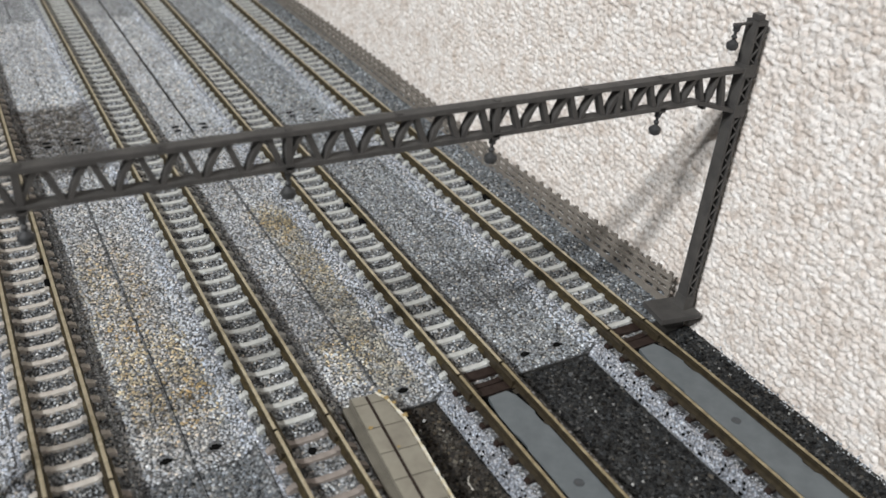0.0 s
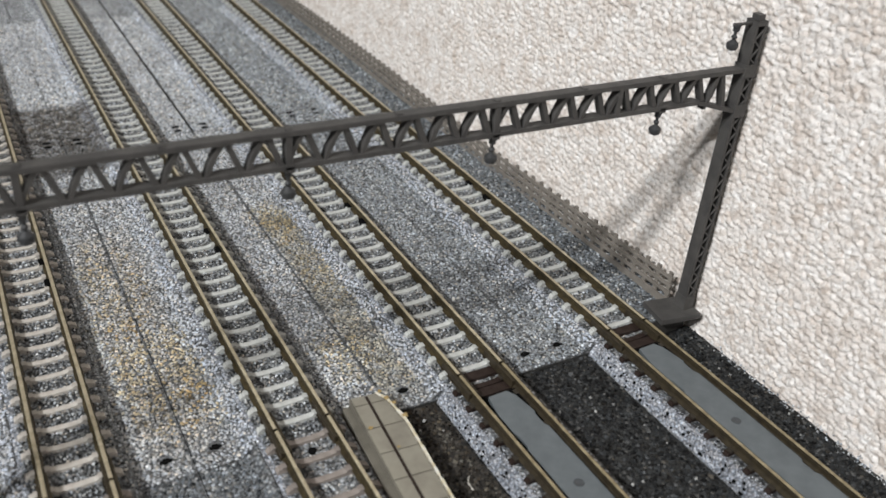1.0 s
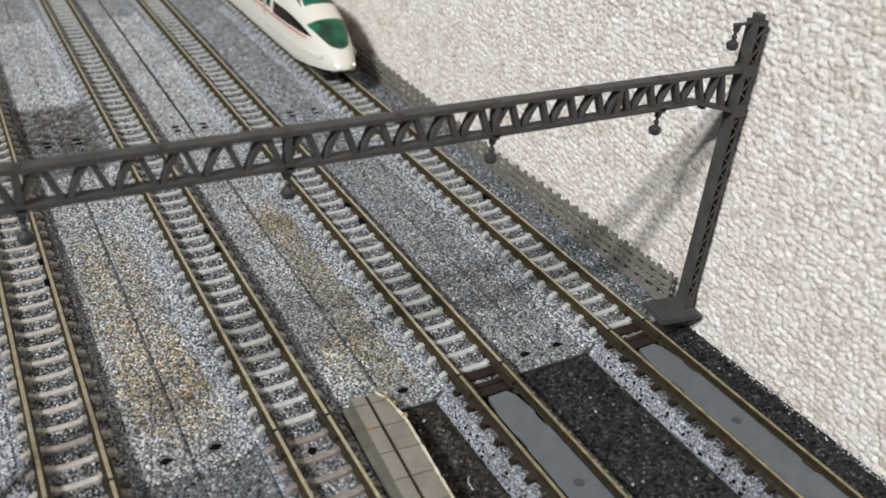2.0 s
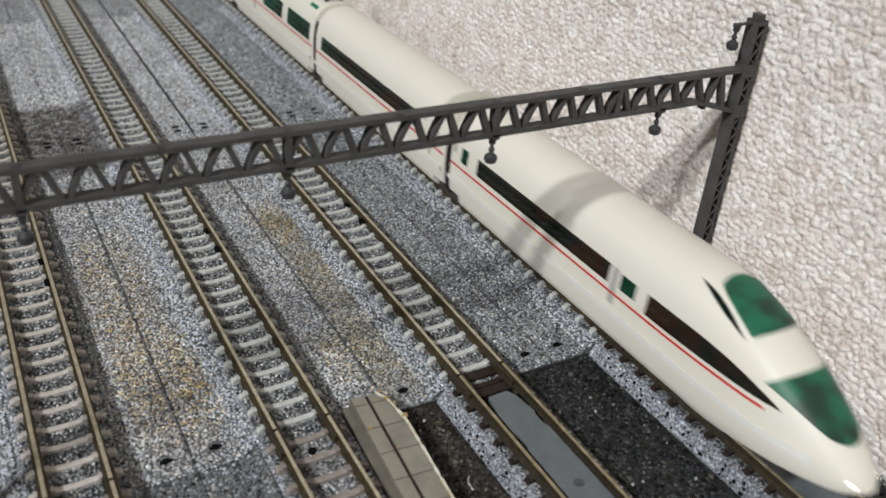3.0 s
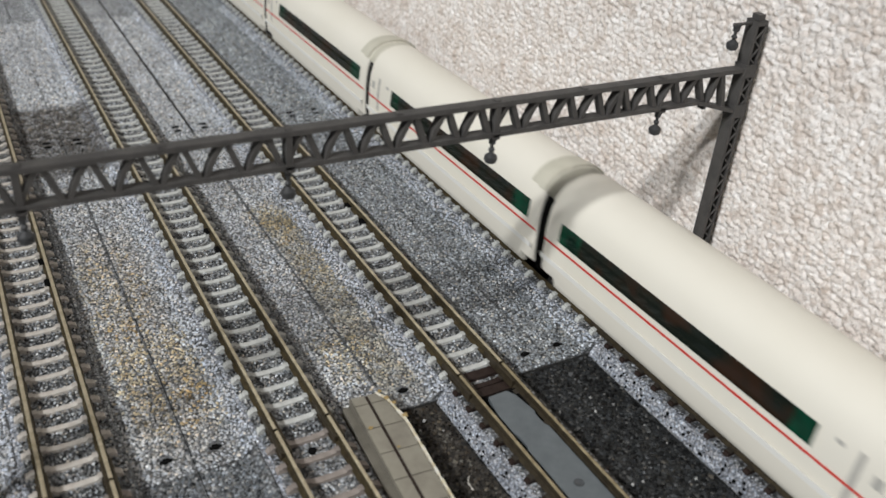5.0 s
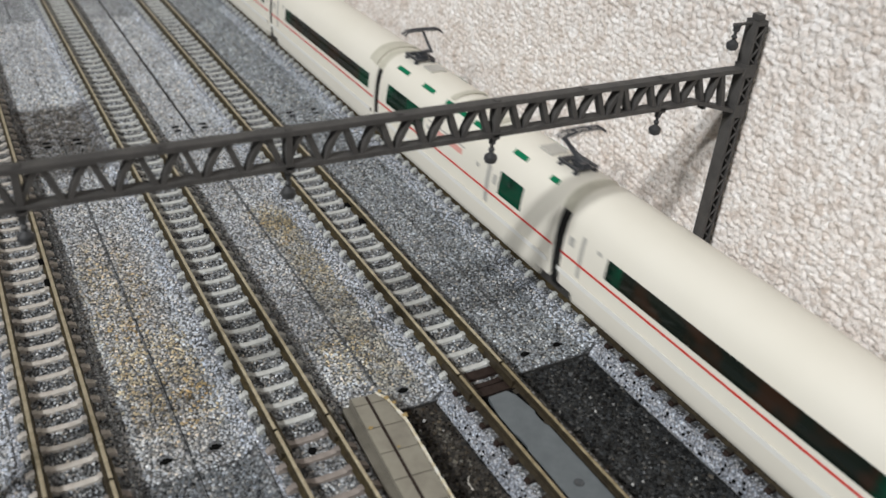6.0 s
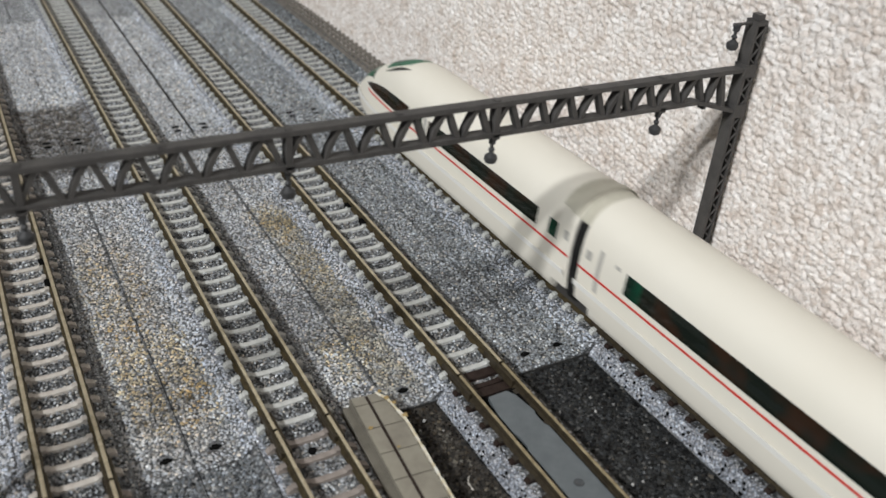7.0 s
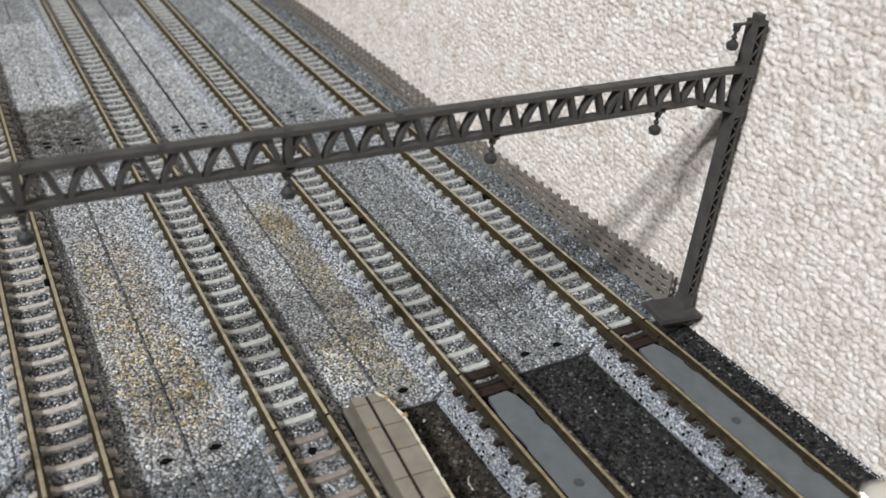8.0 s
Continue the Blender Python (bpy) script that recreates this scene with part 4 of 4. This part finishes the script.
FLOOR = [(0, 1.6), (92, 1.6), (104, 2.9), (114, 4.2), (120, 5.0), (124, 6.2)]


def half_point(f):
    """The point at f (0 bottom, 1 roof middle) along the half section."""
    k = f * (len(SECTION) - 1)
    i = min(int(k), len(SECTION) - 2)
    t = k - i
    a, b = SECTION[i], SECTION[i + 1]
    p0, p3 = SECTION[max(i - 1, 0)], SECTION[min(i + 2, len(SECTION) - 1)]
    out = []
    for c in (0, 1):
        m0, m1 = (b[c] - p0[c]) / 2, (p3[c] - a[c]) / 2
        if i == len(SECTION) - 2 and c == 1:
            m1 = 0.0
        out.append(a[c] * (1 + 2 * t) * (1 - t) ** 2 + m0 * t * (1 - t) ** 2 + b[c] * t * t * (3 - 2 * t) + m1 * t * t * (t - 1))
    return out


def skin(d, f, nose):
    """A point of the body: d mm ahead of the car's rear joint, f from -1 (left foot) over 0 (roof) to 1 (right foot)."""
    x, z = half_point(1 - abs(f))
    s = -1 if f < 0 else 1
    if nose and d > 70:
        w, top, low = smooth_table(WIDTH, d), smooth_table(HEIGHT, d), smooth_table(FLOOR, d)
        q = (z - LOWEST) / (HIGHEST - LOWEST)
        k = min(1.0, max(0.0, (d - 84) / 30))
        # towards the nose the section turns into a low oval
        ang = (1 - abs(f)) * 1.9 - 0.33
        ox, oz = math.cos(ang) ** 0.8 if math.cos(ang) > 0 else 0.0, (math.sin(ang) + 0.324) / 1.324
        x = ((1 - k) * x + k * 9.5 * ox) * w
        q = (1 - k) * q + k * max(0.0, min(1.0, oz))
        z = low + (top - low) * q
    return Vector((s * x, d, z))


def at_height(d, z, side, nose):
    """f on that side where the body is z high."""
    lo, hi = 0.0, 1.0
    for _ in range(26):
        m = (lo + hi) / 2
        if skin(d, m, nose).z > z:
            lo = m
        else:
            hi = m
    return side * lo


def outward(d, f, nose):
    e = 0.01
    a = skin(d + 0.2, f, nose) - skin(d - 0.2, f, nose)
    b = skin(d, min(f + e, 1), nose) - skin(d, max(f - e, -1), nose)
    n = a.cross(b)
    n.normalize()
    mid = Vector((0, d, 10))
    return n if n.dot(skin(d, f, nose) - mid) > 0 else -n


def patch(bm, path, ns, nt, nose, lift, depth=0.06):
    """A thin plate on the body: path(s, t) gives (d, f) for s, t from 0 to 1."""
    rows = []
    for i in range(ns + 1):
        row = []
        for j in range(nt + 1):
            d, f = path(i / ns, j / nt)
            row.append((skin(d, f, nose), outward(d, f, nose)))
        rows.append(row)
    top = [[bm.verts.new(p + n * lift) for p, n in row] for row in rows]
    low = [[bm.verts.new(p + n * (lift - depth - 0.1)) for p, n in row] for row in rows]
    for i in range(ns):
        for j in range(nt):
            try:
                bm.faces.new((top[i][j], top[i + 1][j], top[i + 1][j + 1], top[i][j + 1]))
            except ValueError:
                pass
    ring = [(i, 0) for i in range(ns)] + [(ns, j) for j in range(nt)] + [(i, nt) for i in range(ns, 0, -1)] + [(0, j) for j in range(nt, 0, -1)]
    for (a, b), (c, e) in zip(ring, ring[1:] + ring[:1]):
        bm.faces.new((top[a][b], top[c][e], low[c][e], low[a][b]))


def band(d0, d1, z0, z1, side, nose):
    return lambda s, t: (d0 + (d1 - d0) * s, at_height(d0 + (d1 - d0) * s, z0 + (z1 - z0) * t, side, nose))


def side_part(name, car, d0, d1, z0, z1, material, nose=False, ns=4, nt=3, lift=0.06, label="", sides=(-1, 1)):
    for side in sides:
        bm = bmesh.new()
        patch(bm, band(d0, d1, z0, z1, side, nose), ns, nt, nose, lift)
        part(name, bm, material, car, label, smooth=50)


def shell(car, d0, d1, nose):
    """The body, closed at its ends, with the skirt cut away over the bogies."""
    n = 46
    ds = [d0, d0 + 0.35, d0 + 5.0, d0 + 5.1] + [d0 + 5.1 + (d1 - d0 - 10.2) * i / 12 for i in range(1, 13)] + [d1 - 5.0, d1 - 0.35, d1]
    if nose:
        ds = [d0, d0 + 0.35, d0 + 5.0, d0 + 5.1] + list(np.linspace(d0 + 8, 70, 10)) + list(np.linspace(72, 120, 34)) + list(np.linspace(120.6, 124, 10))
    fs = [-1 + 2 * j / n for j in range(n + 1)]
    bm = bmesh.new()
    grid = []
    for i, d in enumerate(ds):
        row = []
        for f in fs:
            p = skin(d, f, nose)
            if i == 0 or (i == len(ds) - 1 and not nose):
                p = Vector((p.x * 0.965, d, 13 + (p.z - 13) * 0.975))
            # lift the skirt beside the bogies
            if abs(f) > 0.86:
                near = min(d - d0, (d1 - d) if not nose else 99)
                if near < 5.05:
                    p.z = max(p.z, 4.4)
            row.append(bm.verts.new(p))
        grid.append(row)
    for a, b in zip(grid, grid[1:]):
        for j in range(n):
            bm.faces.new((a[j], a[j + 1], b[j + 1], b[j]))
        bm.faces.new((a[n], a[0], b[0], b[n]))
    bm.faces.new(grid[0])
    bm.faces.new(grid[-1][::-1])
    return part("body", bm, BODY, car, smooth=38)


def bogie(car, d):
    b = None
    bm = bmesh.new()
    box(bm, -6.6, 6.6, d - 7.5, d + 7.5, 1.2, 3.9)
    box(bm, -7.2, -6.2, d - 7.0, d + 7.0, 0.8, 3.0)
    box(bm, 6.2, 7.2, d - 7.0, d + 7.0, 0.8, 3.0)
    b = part("bogie", bm, UNDER, car, "black underframe bogie", bevel=0.2)
    for s in (-1, 1):
        for w in (-1, 1):
            bm = bmesh.new()
            rod(bm, (w * 4.4, d + s * 4.8, 2.75), (w * 5.4, d + s * 4.8, 2.75), 2.75, 20)
            part("wheel", bm, RAIL_SIDE, b, smooth=40)


def gangway(car, d):
    """The dark bellows in the joint behind a car."""
    bm = bmesh.new()
    rings = []
    for k in range(5):
        row = []
        shrink = 0.93 if k % 2 == 0 else 0.965
        for j in range(31):
            p = skin(40, -0.93 + 1.86 * j / 30, False)
            row.append(bm.verts.new((p.x * shrink, d - 1.5 + k * 0.75, 13 + (p.z - 13) * shrink)))
        rings.append(row)
    for a, b in zip(rings, rings[1:]):
        for j in range(30):
            bm.faces.new((a[j], a[j + 1], b[j + 1], b[j]))
        bm.faces.new((a[30], a[0], b[0], b[30]))
    bm.faces.new(rings[0])
    bm.faces.new(rings[-1][::-1])
    bellows = part("gangway", bm, BELLOWS, car, "dark grey bellows gangway", smooth=30)
    # a pale hood bridges the gap over the roof
    bm = bmesh.new()
    rings = []
    for k in range(4):
        rings.append([bm.verts.new((p.x * s, d - 1.7 + k * 3.4 / 3, 13 + (p.z - 13) * s)) for s in ((0.99, 0.975, 0.975, 0.99)[k],) for p in (skin(40, -0.37 + 0.74 * j / 24, False) for j in range(25))])
    for a, b in zip(rings, rings[1:]):
        for j in range(24):
            bm.faces.new((a[j], a[j + 1], b[j + 1], b[j]))
    top = bmesh.ops.extrude_face_region(bm, geom=bm.faces[:])
    bmesh.ops.translate(bm, vec=(0, 0, -0.35), verts=[v for v in top["geom"] if isinstance(v, bmesh.types.BMVert)])
    part("gangway_hood", bm, HOOD, bellows, "beige hood over the gap", smooth=40)


def roof_end(car, d, s):
    """The beige stepped hood over a car's end: a wide flat ring and a narrower, higher one at the very end."""
    for long, wide, lift in ((5.6, 0.36, 0.16), (2.4, 0.37, 0.5)):
        bm = bmesh.new()
        patch(bm, lambda a, t, long=long, wide=wide: (d + s * long * a, -wide + 2 * wide * t), 4, 24, False, lift)
        part("roof_hood", bm, HOOD, car, "beige stepped roof end", smooth=40)


def pantograph(car, d, s, rise):
    """A single-arm pantograph on a low base; s: the way from its base to its knee; rise: how far it is raised."""
    bm = bmesh.new()
    box(bm, -1.1, 1.1, d - 2.8, d + 0.6, 26.7, 28.0)
    p = part("pantograph", bm, PANTO, car, "dark grey single-arm pantograph", bevel=0.12)
    for x in (-2.6, 2.6):
        bm = bmesh.new()
        bar(bm, (x, d - 3.6, 27.2), (x, d + 3.6, 27.2), 0.6, 0.55, (0, 0, 1))
        part("side_beam", bm, PANTO, p)
    for y in (-3.2, -0.6, 2.0, 3.3):
        bm = bmesh.new()
        bar(bm, (-2.3, d + y, 27.2), (2.3, d + y, 27.2), 0.6, 0.5, (0, 0, 1))
        part("cross_beam", bm, PANTO, p)
    for x in (-2.6, 2.6):
        for y in (-2.8, 2.8):
            bm = bmesh.new()
            lathe(bm, (x, d + y, 25.4), [(0.7, 0.0), (0.7, 0.3), (0.45, 0.5), (0.7, 0.7), (0.7, 1.0), (0.45, 1.2), (0.45, 1.6)], 10)
            part("roof_insulator", bm, PANTO, p, smooth=40)
    knee = d + s * 6.0
    bm = bmesh.new()
    rod(bm, (0, d - s * 1.6, 27.4), (0, knee, 27.4 + 0.45 * rise), 0.55)
    rod(bm, (0.9, d - s * 2.2, 27.3), (0.5, knee, 27.2 + 0.45 * rise), 0.22, 6)
    rod(bm, (-1.6, d - s * 1.6, 27.4), (1.6, d - s * 1.6, 27.4), 0.5)
    part("lower_arm", bm, PANTO, p, smooth=40)
    bm = bmesh.new()
    rod(bm, (0, knee, 27.4 + 0.45 * rise), (0, d + s * 0.4, 27.4 + rise), 0.42, 8, 0.32)
    part("upper_arm", bm, PANTO, p, smooth=40)
    bm = bmesh.new()
    for y in (-0.8, 0.8):
        pts = [(-6.0, 26.6 + rise), (-4.7, 27.6 + rise), (0, 27.8 + rise), (4.7, 27.6 + rise), (6.0, 26.6 + rise)]
        for (xa, za), (xb, zb) in zip(pts, pts[1:]):
            rod(bm, (xa, d + s * 0.4 + y, za), (xb, d + s * 0.4 + y, zb), 0.3, 6)
    for x in (-2.0, 2.0):
        rod(bm, (x, d + s * 0.4 - 0.8, 27.6 + rise), (x, d + s * 0.4 + 0.8, 27.6 + rise), 0.25, 6)
    part("collector", bm, PANTO, p, smooth=40)


def bars(car, d0, d1, sides=(-1, 1)):
    """The printed lettering of the side, as plain strips of its size and colour."""
    for z0, z1, a, b, m in ((18.0, 18.4, 0.0, 1.0, DOOR_LINE), (16.0, 17.5, 0.05, 0.72, PALE_RED), (15.9, 16.8, 0.74, 1.0, DOOR_LINE)):
        for side in sides:
            bm = bmesh.new()
            patch(bm, band(d0 + (d1 - d0) * a, d0 + (d1 - d0) * b, z0, z1, side, False), 2, 1, False, 0.05)
            part("lettering", bm, m, car, "faded printed strip")


def doors(car, d, sides):
    side_part("door", car, d - 1.1, d + 0.0, 9.4, 19.0, DOOR_LINE, False, 1, 6, 0.04, "thin grey door recess", sides)
    side_part("door_window", car, d + 2.2, d + 3.9, 15.2, 17.2, DOOR_LINE, False, 1, 2, 0.05, "small grey square panel", sides)


def common(car, d0, d1, nose, stripe_end):
    for side in (-1, 1):
        bm = bmesh.new()
        patch(bm, band(d0 + 0.3, stripe_end, 12.15, 12.65, side, nose), 30 if nose else 4, 1, nose, 0.05)
        part("stripe", bm, RED, car, "thin red stripe", smooth=50)
        bm = bmesh.new()
        end = d1 - 0.4 if not nose else 116
        patch(bm, band(d0 + 0.4, end, 8.1, 9.2, side, nose), 30 if nose else 4, 2, nose, 0.75)
        part("side_bead", bm, BEAD_LIT, car, "moulded bead along the side, painted whiter where it catches light", smooth=50)


def middle_car(hood_ahead):
    """A saloon car: one long dark window; door and small panels near its leading end."""
    car = root("train_car", (0, 0, 0), "cream-white model train saloon car with long dark window and red stripe", "train car", "cars of the train")
    d0, d1 = 1.6, 1.6 + BODY_LEN
    shell(car, d0, d1, False)
    common(car, d0, d1, False, d1 - 0.3)
    for side, a, b, door in ((1, 6.5, 74.5, 83.0), (-1, 5.3, 75.7, 84.2)):
        side_part("window", car, a, a + 7.0, 13.9, 18.3, GLASS_GREEN, ns=2, label="green tinted window end", sides=(side,))
        side_part("window", car, a + 7.0, b - 4.5, 13.9, 18.3, GLASS_DARK, ns=6, label="long dark tinted window band", sides=(side,))
        side_part("window", car, b - 4.5, b, 13.9, 18.3, GLASS_GREEN, ns=2, label="green tinted window end", sides=(side,))
        doors(car, door, (side,))
    side_part("number_panel", car, 77.8, 79.2, 17.6, 18.4, DOOR_LINE, ns=1, nt=1, lift=0.04)
    if hood_ahead:
        roof_end(car, d1 - 0.3, -1)
    else:
        roof_end(car, d0 + 0.3, 1)
    gangway(car, 0.0)
    bogie(car, 0.0)
    bm = bmesh.new()
    box(bm, -7.4, 7.4, 9, d1 - 9, 0.9, 2.0)
    part("underframe", bm, UNDER, car)
    return car


def buffet_car():
    """A car with two big green windows, lettering, small roof windows and two pantographs."""
    car = root("train_car", (0, 0, 0), "cream-white model buffet car with green windows and pantographs", "train car", "cars of the train")
    d0, d1 = 1.6, 1.6 + BODY_LEN
    shell(car, d0, d1, False)
    common(car, d0, d1, False, d1 - 0.3)
    # its two sides differ: windows, lettering and door stand in another order
    for side, windows, strip in ((1, ((41.3, 61.2), (66.6, 87.6)), (6.0, 26.0)), (-1, ((62.6, 84.6), (14.9, 24.4)), (41.0, 60.2))):
        for a, b in windows:
            side_part("window", car, a, b, 13.7, 19.4, GLASS_GREEN, ns=3, nt=4, label="large green tinted window", sides=(side,))
        bars(car, *strip, sides=(side,))
    for side, spans in ((1, ((9.6, 12.4), (20.2, 27.0), (40.8, 45.2), (46.8, 50.6), (55.0, 59.4), (66.4, 72.6), (81.2, 87.4))),
                        (-1, ((77.6, 84.2), (63.0, 69.2), (51.8, 56.4), (43.6, 50.0), (37.9, 42.2), (18.6, 24.1), (6.5, 9.5)))):
        for a, b in spans:
            side_part("roof_window", car, a, b, 23.9, 24.75, GLASS_ROOF, ns=2, nt=2, label="small bright green roof window", sides=(side,))
    side_part("door", car, 30.0, 31.6, 9.4, 19.0, DOOR_LINE, False, 1, 6, 0.04, "thin grey door recess", sides=(1,))
    for a, b, z0, z1 in ((27.6, 29.0, 15.2, 17.6), (34.6, 36.0, 16.4, 17.4)):
        side_part("door_window", car, a, b, z0, z1, DOOR_LINE, False, 1, 2, 0.05, "small grey square panel", sides=(1,))
    side_part("door", car, 28.4, 30.0, 9.4, 19.0, DOOR_LINE, False, 1, 6, 0.04, "thin grey door recess", sides=(-1,))
    for a, b, z0, z1 in ((25.6, 27.0, 15.2, 17.6), (33.6, 34.8, 16.4, 17.4)):
        side_part("door_window", car, a, b, z0, z1, DOOR_LINE, False, 1, 2, 0.05, "small grey square panel", sides=(-1,))
    for a in (35.2, 48.6, 54.2):
        bm = bmesh.new()
        patch(bm, lambda s, t, a=a: (a + 2.0 * s, -0.2 + 0.4 * t), 2, 18, False, 0.4)
        part("roof_rib", bm, HOOD, car, smooth=35)
    for d in (17.6, 74.2):
        bm = bmesh.new()
        box(bm, -2.2, 2.2, d - 2.4, d + 2.4, 25.6, 26.8)
        part("roof_box", bm, ROOF_GREY, car, "grey roof equipment box", bevel=0.4)
    pantograph(car, 8.6, 1, 7.2)
    pantograph(car, 83.2, -1, 7.2)
    gangway(car, 0.0)
    bogie(car, 0.0)
    bm = bmesh.new()
    box(bm, -7.4, 7.4, 9, d1 - 9, 0.9, 2.0)
    part("underframe", bm, UNDER, car)
    return car


def end_car(hooded):
    """The streamlined end car with its raised cab."""
    car = root("train_car", (0, 0, 0), "cream-white streamlined end car with green windscreens and raised cab", "train car", "cars of the train")
    d0 = 1.6
    shell(car, d0, NOSE, True)
    common(car, d0, NOSE, True, 106.0)
    side_part("window", car, 6.8, 9.8, 14.2, 17.9, GLASS_GREEN, True, ns=2, label="small dark green window")
    side_part("door_window", car, 2.7, 4.3, 15.6, 17.6, DOOR_LINE, True, 1, 2, 0.05, "small grey square panel")
    side_part("window", car, 14.3, 65.6, 13.9, 18.0, GLASS_DARK, True, ns=6, label="long dark tinted window band")
    side_part("window", car, 69.2, 73.6, 14.3, 17.6, GLASS_GREEN, True, ns=2, label="small dark green window")
    side_part("door", car, 66.6, 68.2, 10.0, 18.0, DOOR_LINE, True, ns=1, nt=5, lift=0.03, label="thin grey door recess")
    # the long pointed window beside the saloon of the nose
    def upper(d):
        k = max(0.0, min(1.0, (d - 77) / 31.6))
        return 13.5 + 4.2 * (1 - k ** 2.9)
    for side in (-1, 1):
        bm = bmesh.new()
        patch(bm, lambda s, t, side=side: (77 + 31.5 * s, at_height(77 + 31.5 * s, 13.4 + (upper(77 + 31.5 * s) - 13.4) * t, side, True)), 30, 4, True, 0.06)
        part("window", bm, GLASS_DARK, car, "long pointed dark side window", smooth=50)
        # the narrow slit beside the cab
        bm = bmesh.new()
        patch(bm, lambda s, t, side=side: (84.5 + 13.5 * s, side * (0.195 + 0.115 * s + 0.05 * math.sin(math.pi * s) * (t - 0.5))), 12, 2, True, 0.08)
        part("window", bm, GLASS_DARK, car, "narrow dark slit window beside the cab")
    bm = bmesh.new()
    patch(bm, lambda s, t: (88.0 + 10.4 * s + 2.2 * (1 - (2 * t - 1) ** 2) * (s - 0.35), (0.135 + 0.12 * s ** 0.7) * (2 * t - 1)), 14, 16, True, 0.16)
    part("cab_windscreen", bm, GLASS_CAB, car, "green tinted curved upper cab windscreen", smooth=60)
    bm = bmesh.new()
    patch(bm, lambda s, t: (104.3 + 2.9 * (1 - (2 * t - 1) ** 2) * (1 - s) + 14.2 * s - 2.0 * (2 * t - 1) ** 2 * s, (0.425 - 0.10 * s - 0.06 * s ** 6) * (2 * t - 1)), 18, 20, True, 0.12)
    part("windscreen", bm, GLASS_CAB, car, "green tinted wraparound observation windscreen", smooth=60)
    for side in (-1, 1):
        bm = bmesh.new()
        patch(bm, lambda s, t, side=side: (121.5 + 1.2 * s, side * (0.60 + 0.09 * t)), 4, 4, True, 0.08)
        part("headlight", bm, LENS, car, "small bright white headlight", smooth=60)
    if hooded:
        roof_end(car, d0 + 0.3, 1)
    gangway(car, 0.0)
    bogie(car, 0.0)
    bogie(car, 84.0)
    bm = bmesh.new()
    box(bm, -7.2, 7.2, 9, 100, 0.9, 2.0)
    box(bm, -5.5, 5.5, 100, 113, 1.0, 2.2)
    part("underframe", bm, UNDER, car)
    bm = bmesh.new()
    slab(bm, [(-6.6, 98), (6.6, 98), (5.8, 107), (4.2, 112), (2.4, 115), (-2.4, 115), (-4.2, 112), (-5.8, 107)], 2.0, 5.2)
    part("plough", bm, UNDER, car, "black apron under the nose", bevel=0.4)
    return car


def joint(t):
    """Where the joint behind the leading car is, in mm along the line."""
    k = t - 4.5
    return -248.953 + A1 * k + A2 * k * k + A3 * k ** 3 + A4 * k ** 4 + A5 * k ** 5 + A6 * k ** 6


A1, A2, A3, A4, A5, A6 = -198.93129, 6.32419, -0.4073, -0.52276, 0.05544, 0.00893
TURN = Euler((0, 0, math.pi)).to_matrix().to_4x4()


def motions():
    """Ten cars run down the first track towards the viewer. The leading joint is number 1; each car is laid by the joint behind it or, turned, before it."""
    buffet, first, second = buffet_car(), middle_car(True), middle_car(False)
    same = Matrix.Identity(4)
    cars = [(end_car(False), 0, True), (first, 1, True), (buffet, 2, True), (copy_thing(first, same), 3, True), (copy_thing(first, same), 4, True),
            (second, 5, False), (copy_thing(second, same), 6, False), (copy_thing(buffet, same), 7, False), (copy_thing(second, same), 8, False), (end_car(True), 9, False)]
    times = [i * 0.4 for i in range(21)]
    for ob, k, ahead in cars:
        rows = []
        for t in times:
            # the joint behind car k lies k car lengths back; a turned car hangs on the joint before it
            y = joint(t) + (k if ahead else k - 1) * PITCH
            m = Matrix.Translation((0, y * M, 0))
            rows.append((t, m @ TURN if ahead else m))
        walk(ob, rows)


motions()
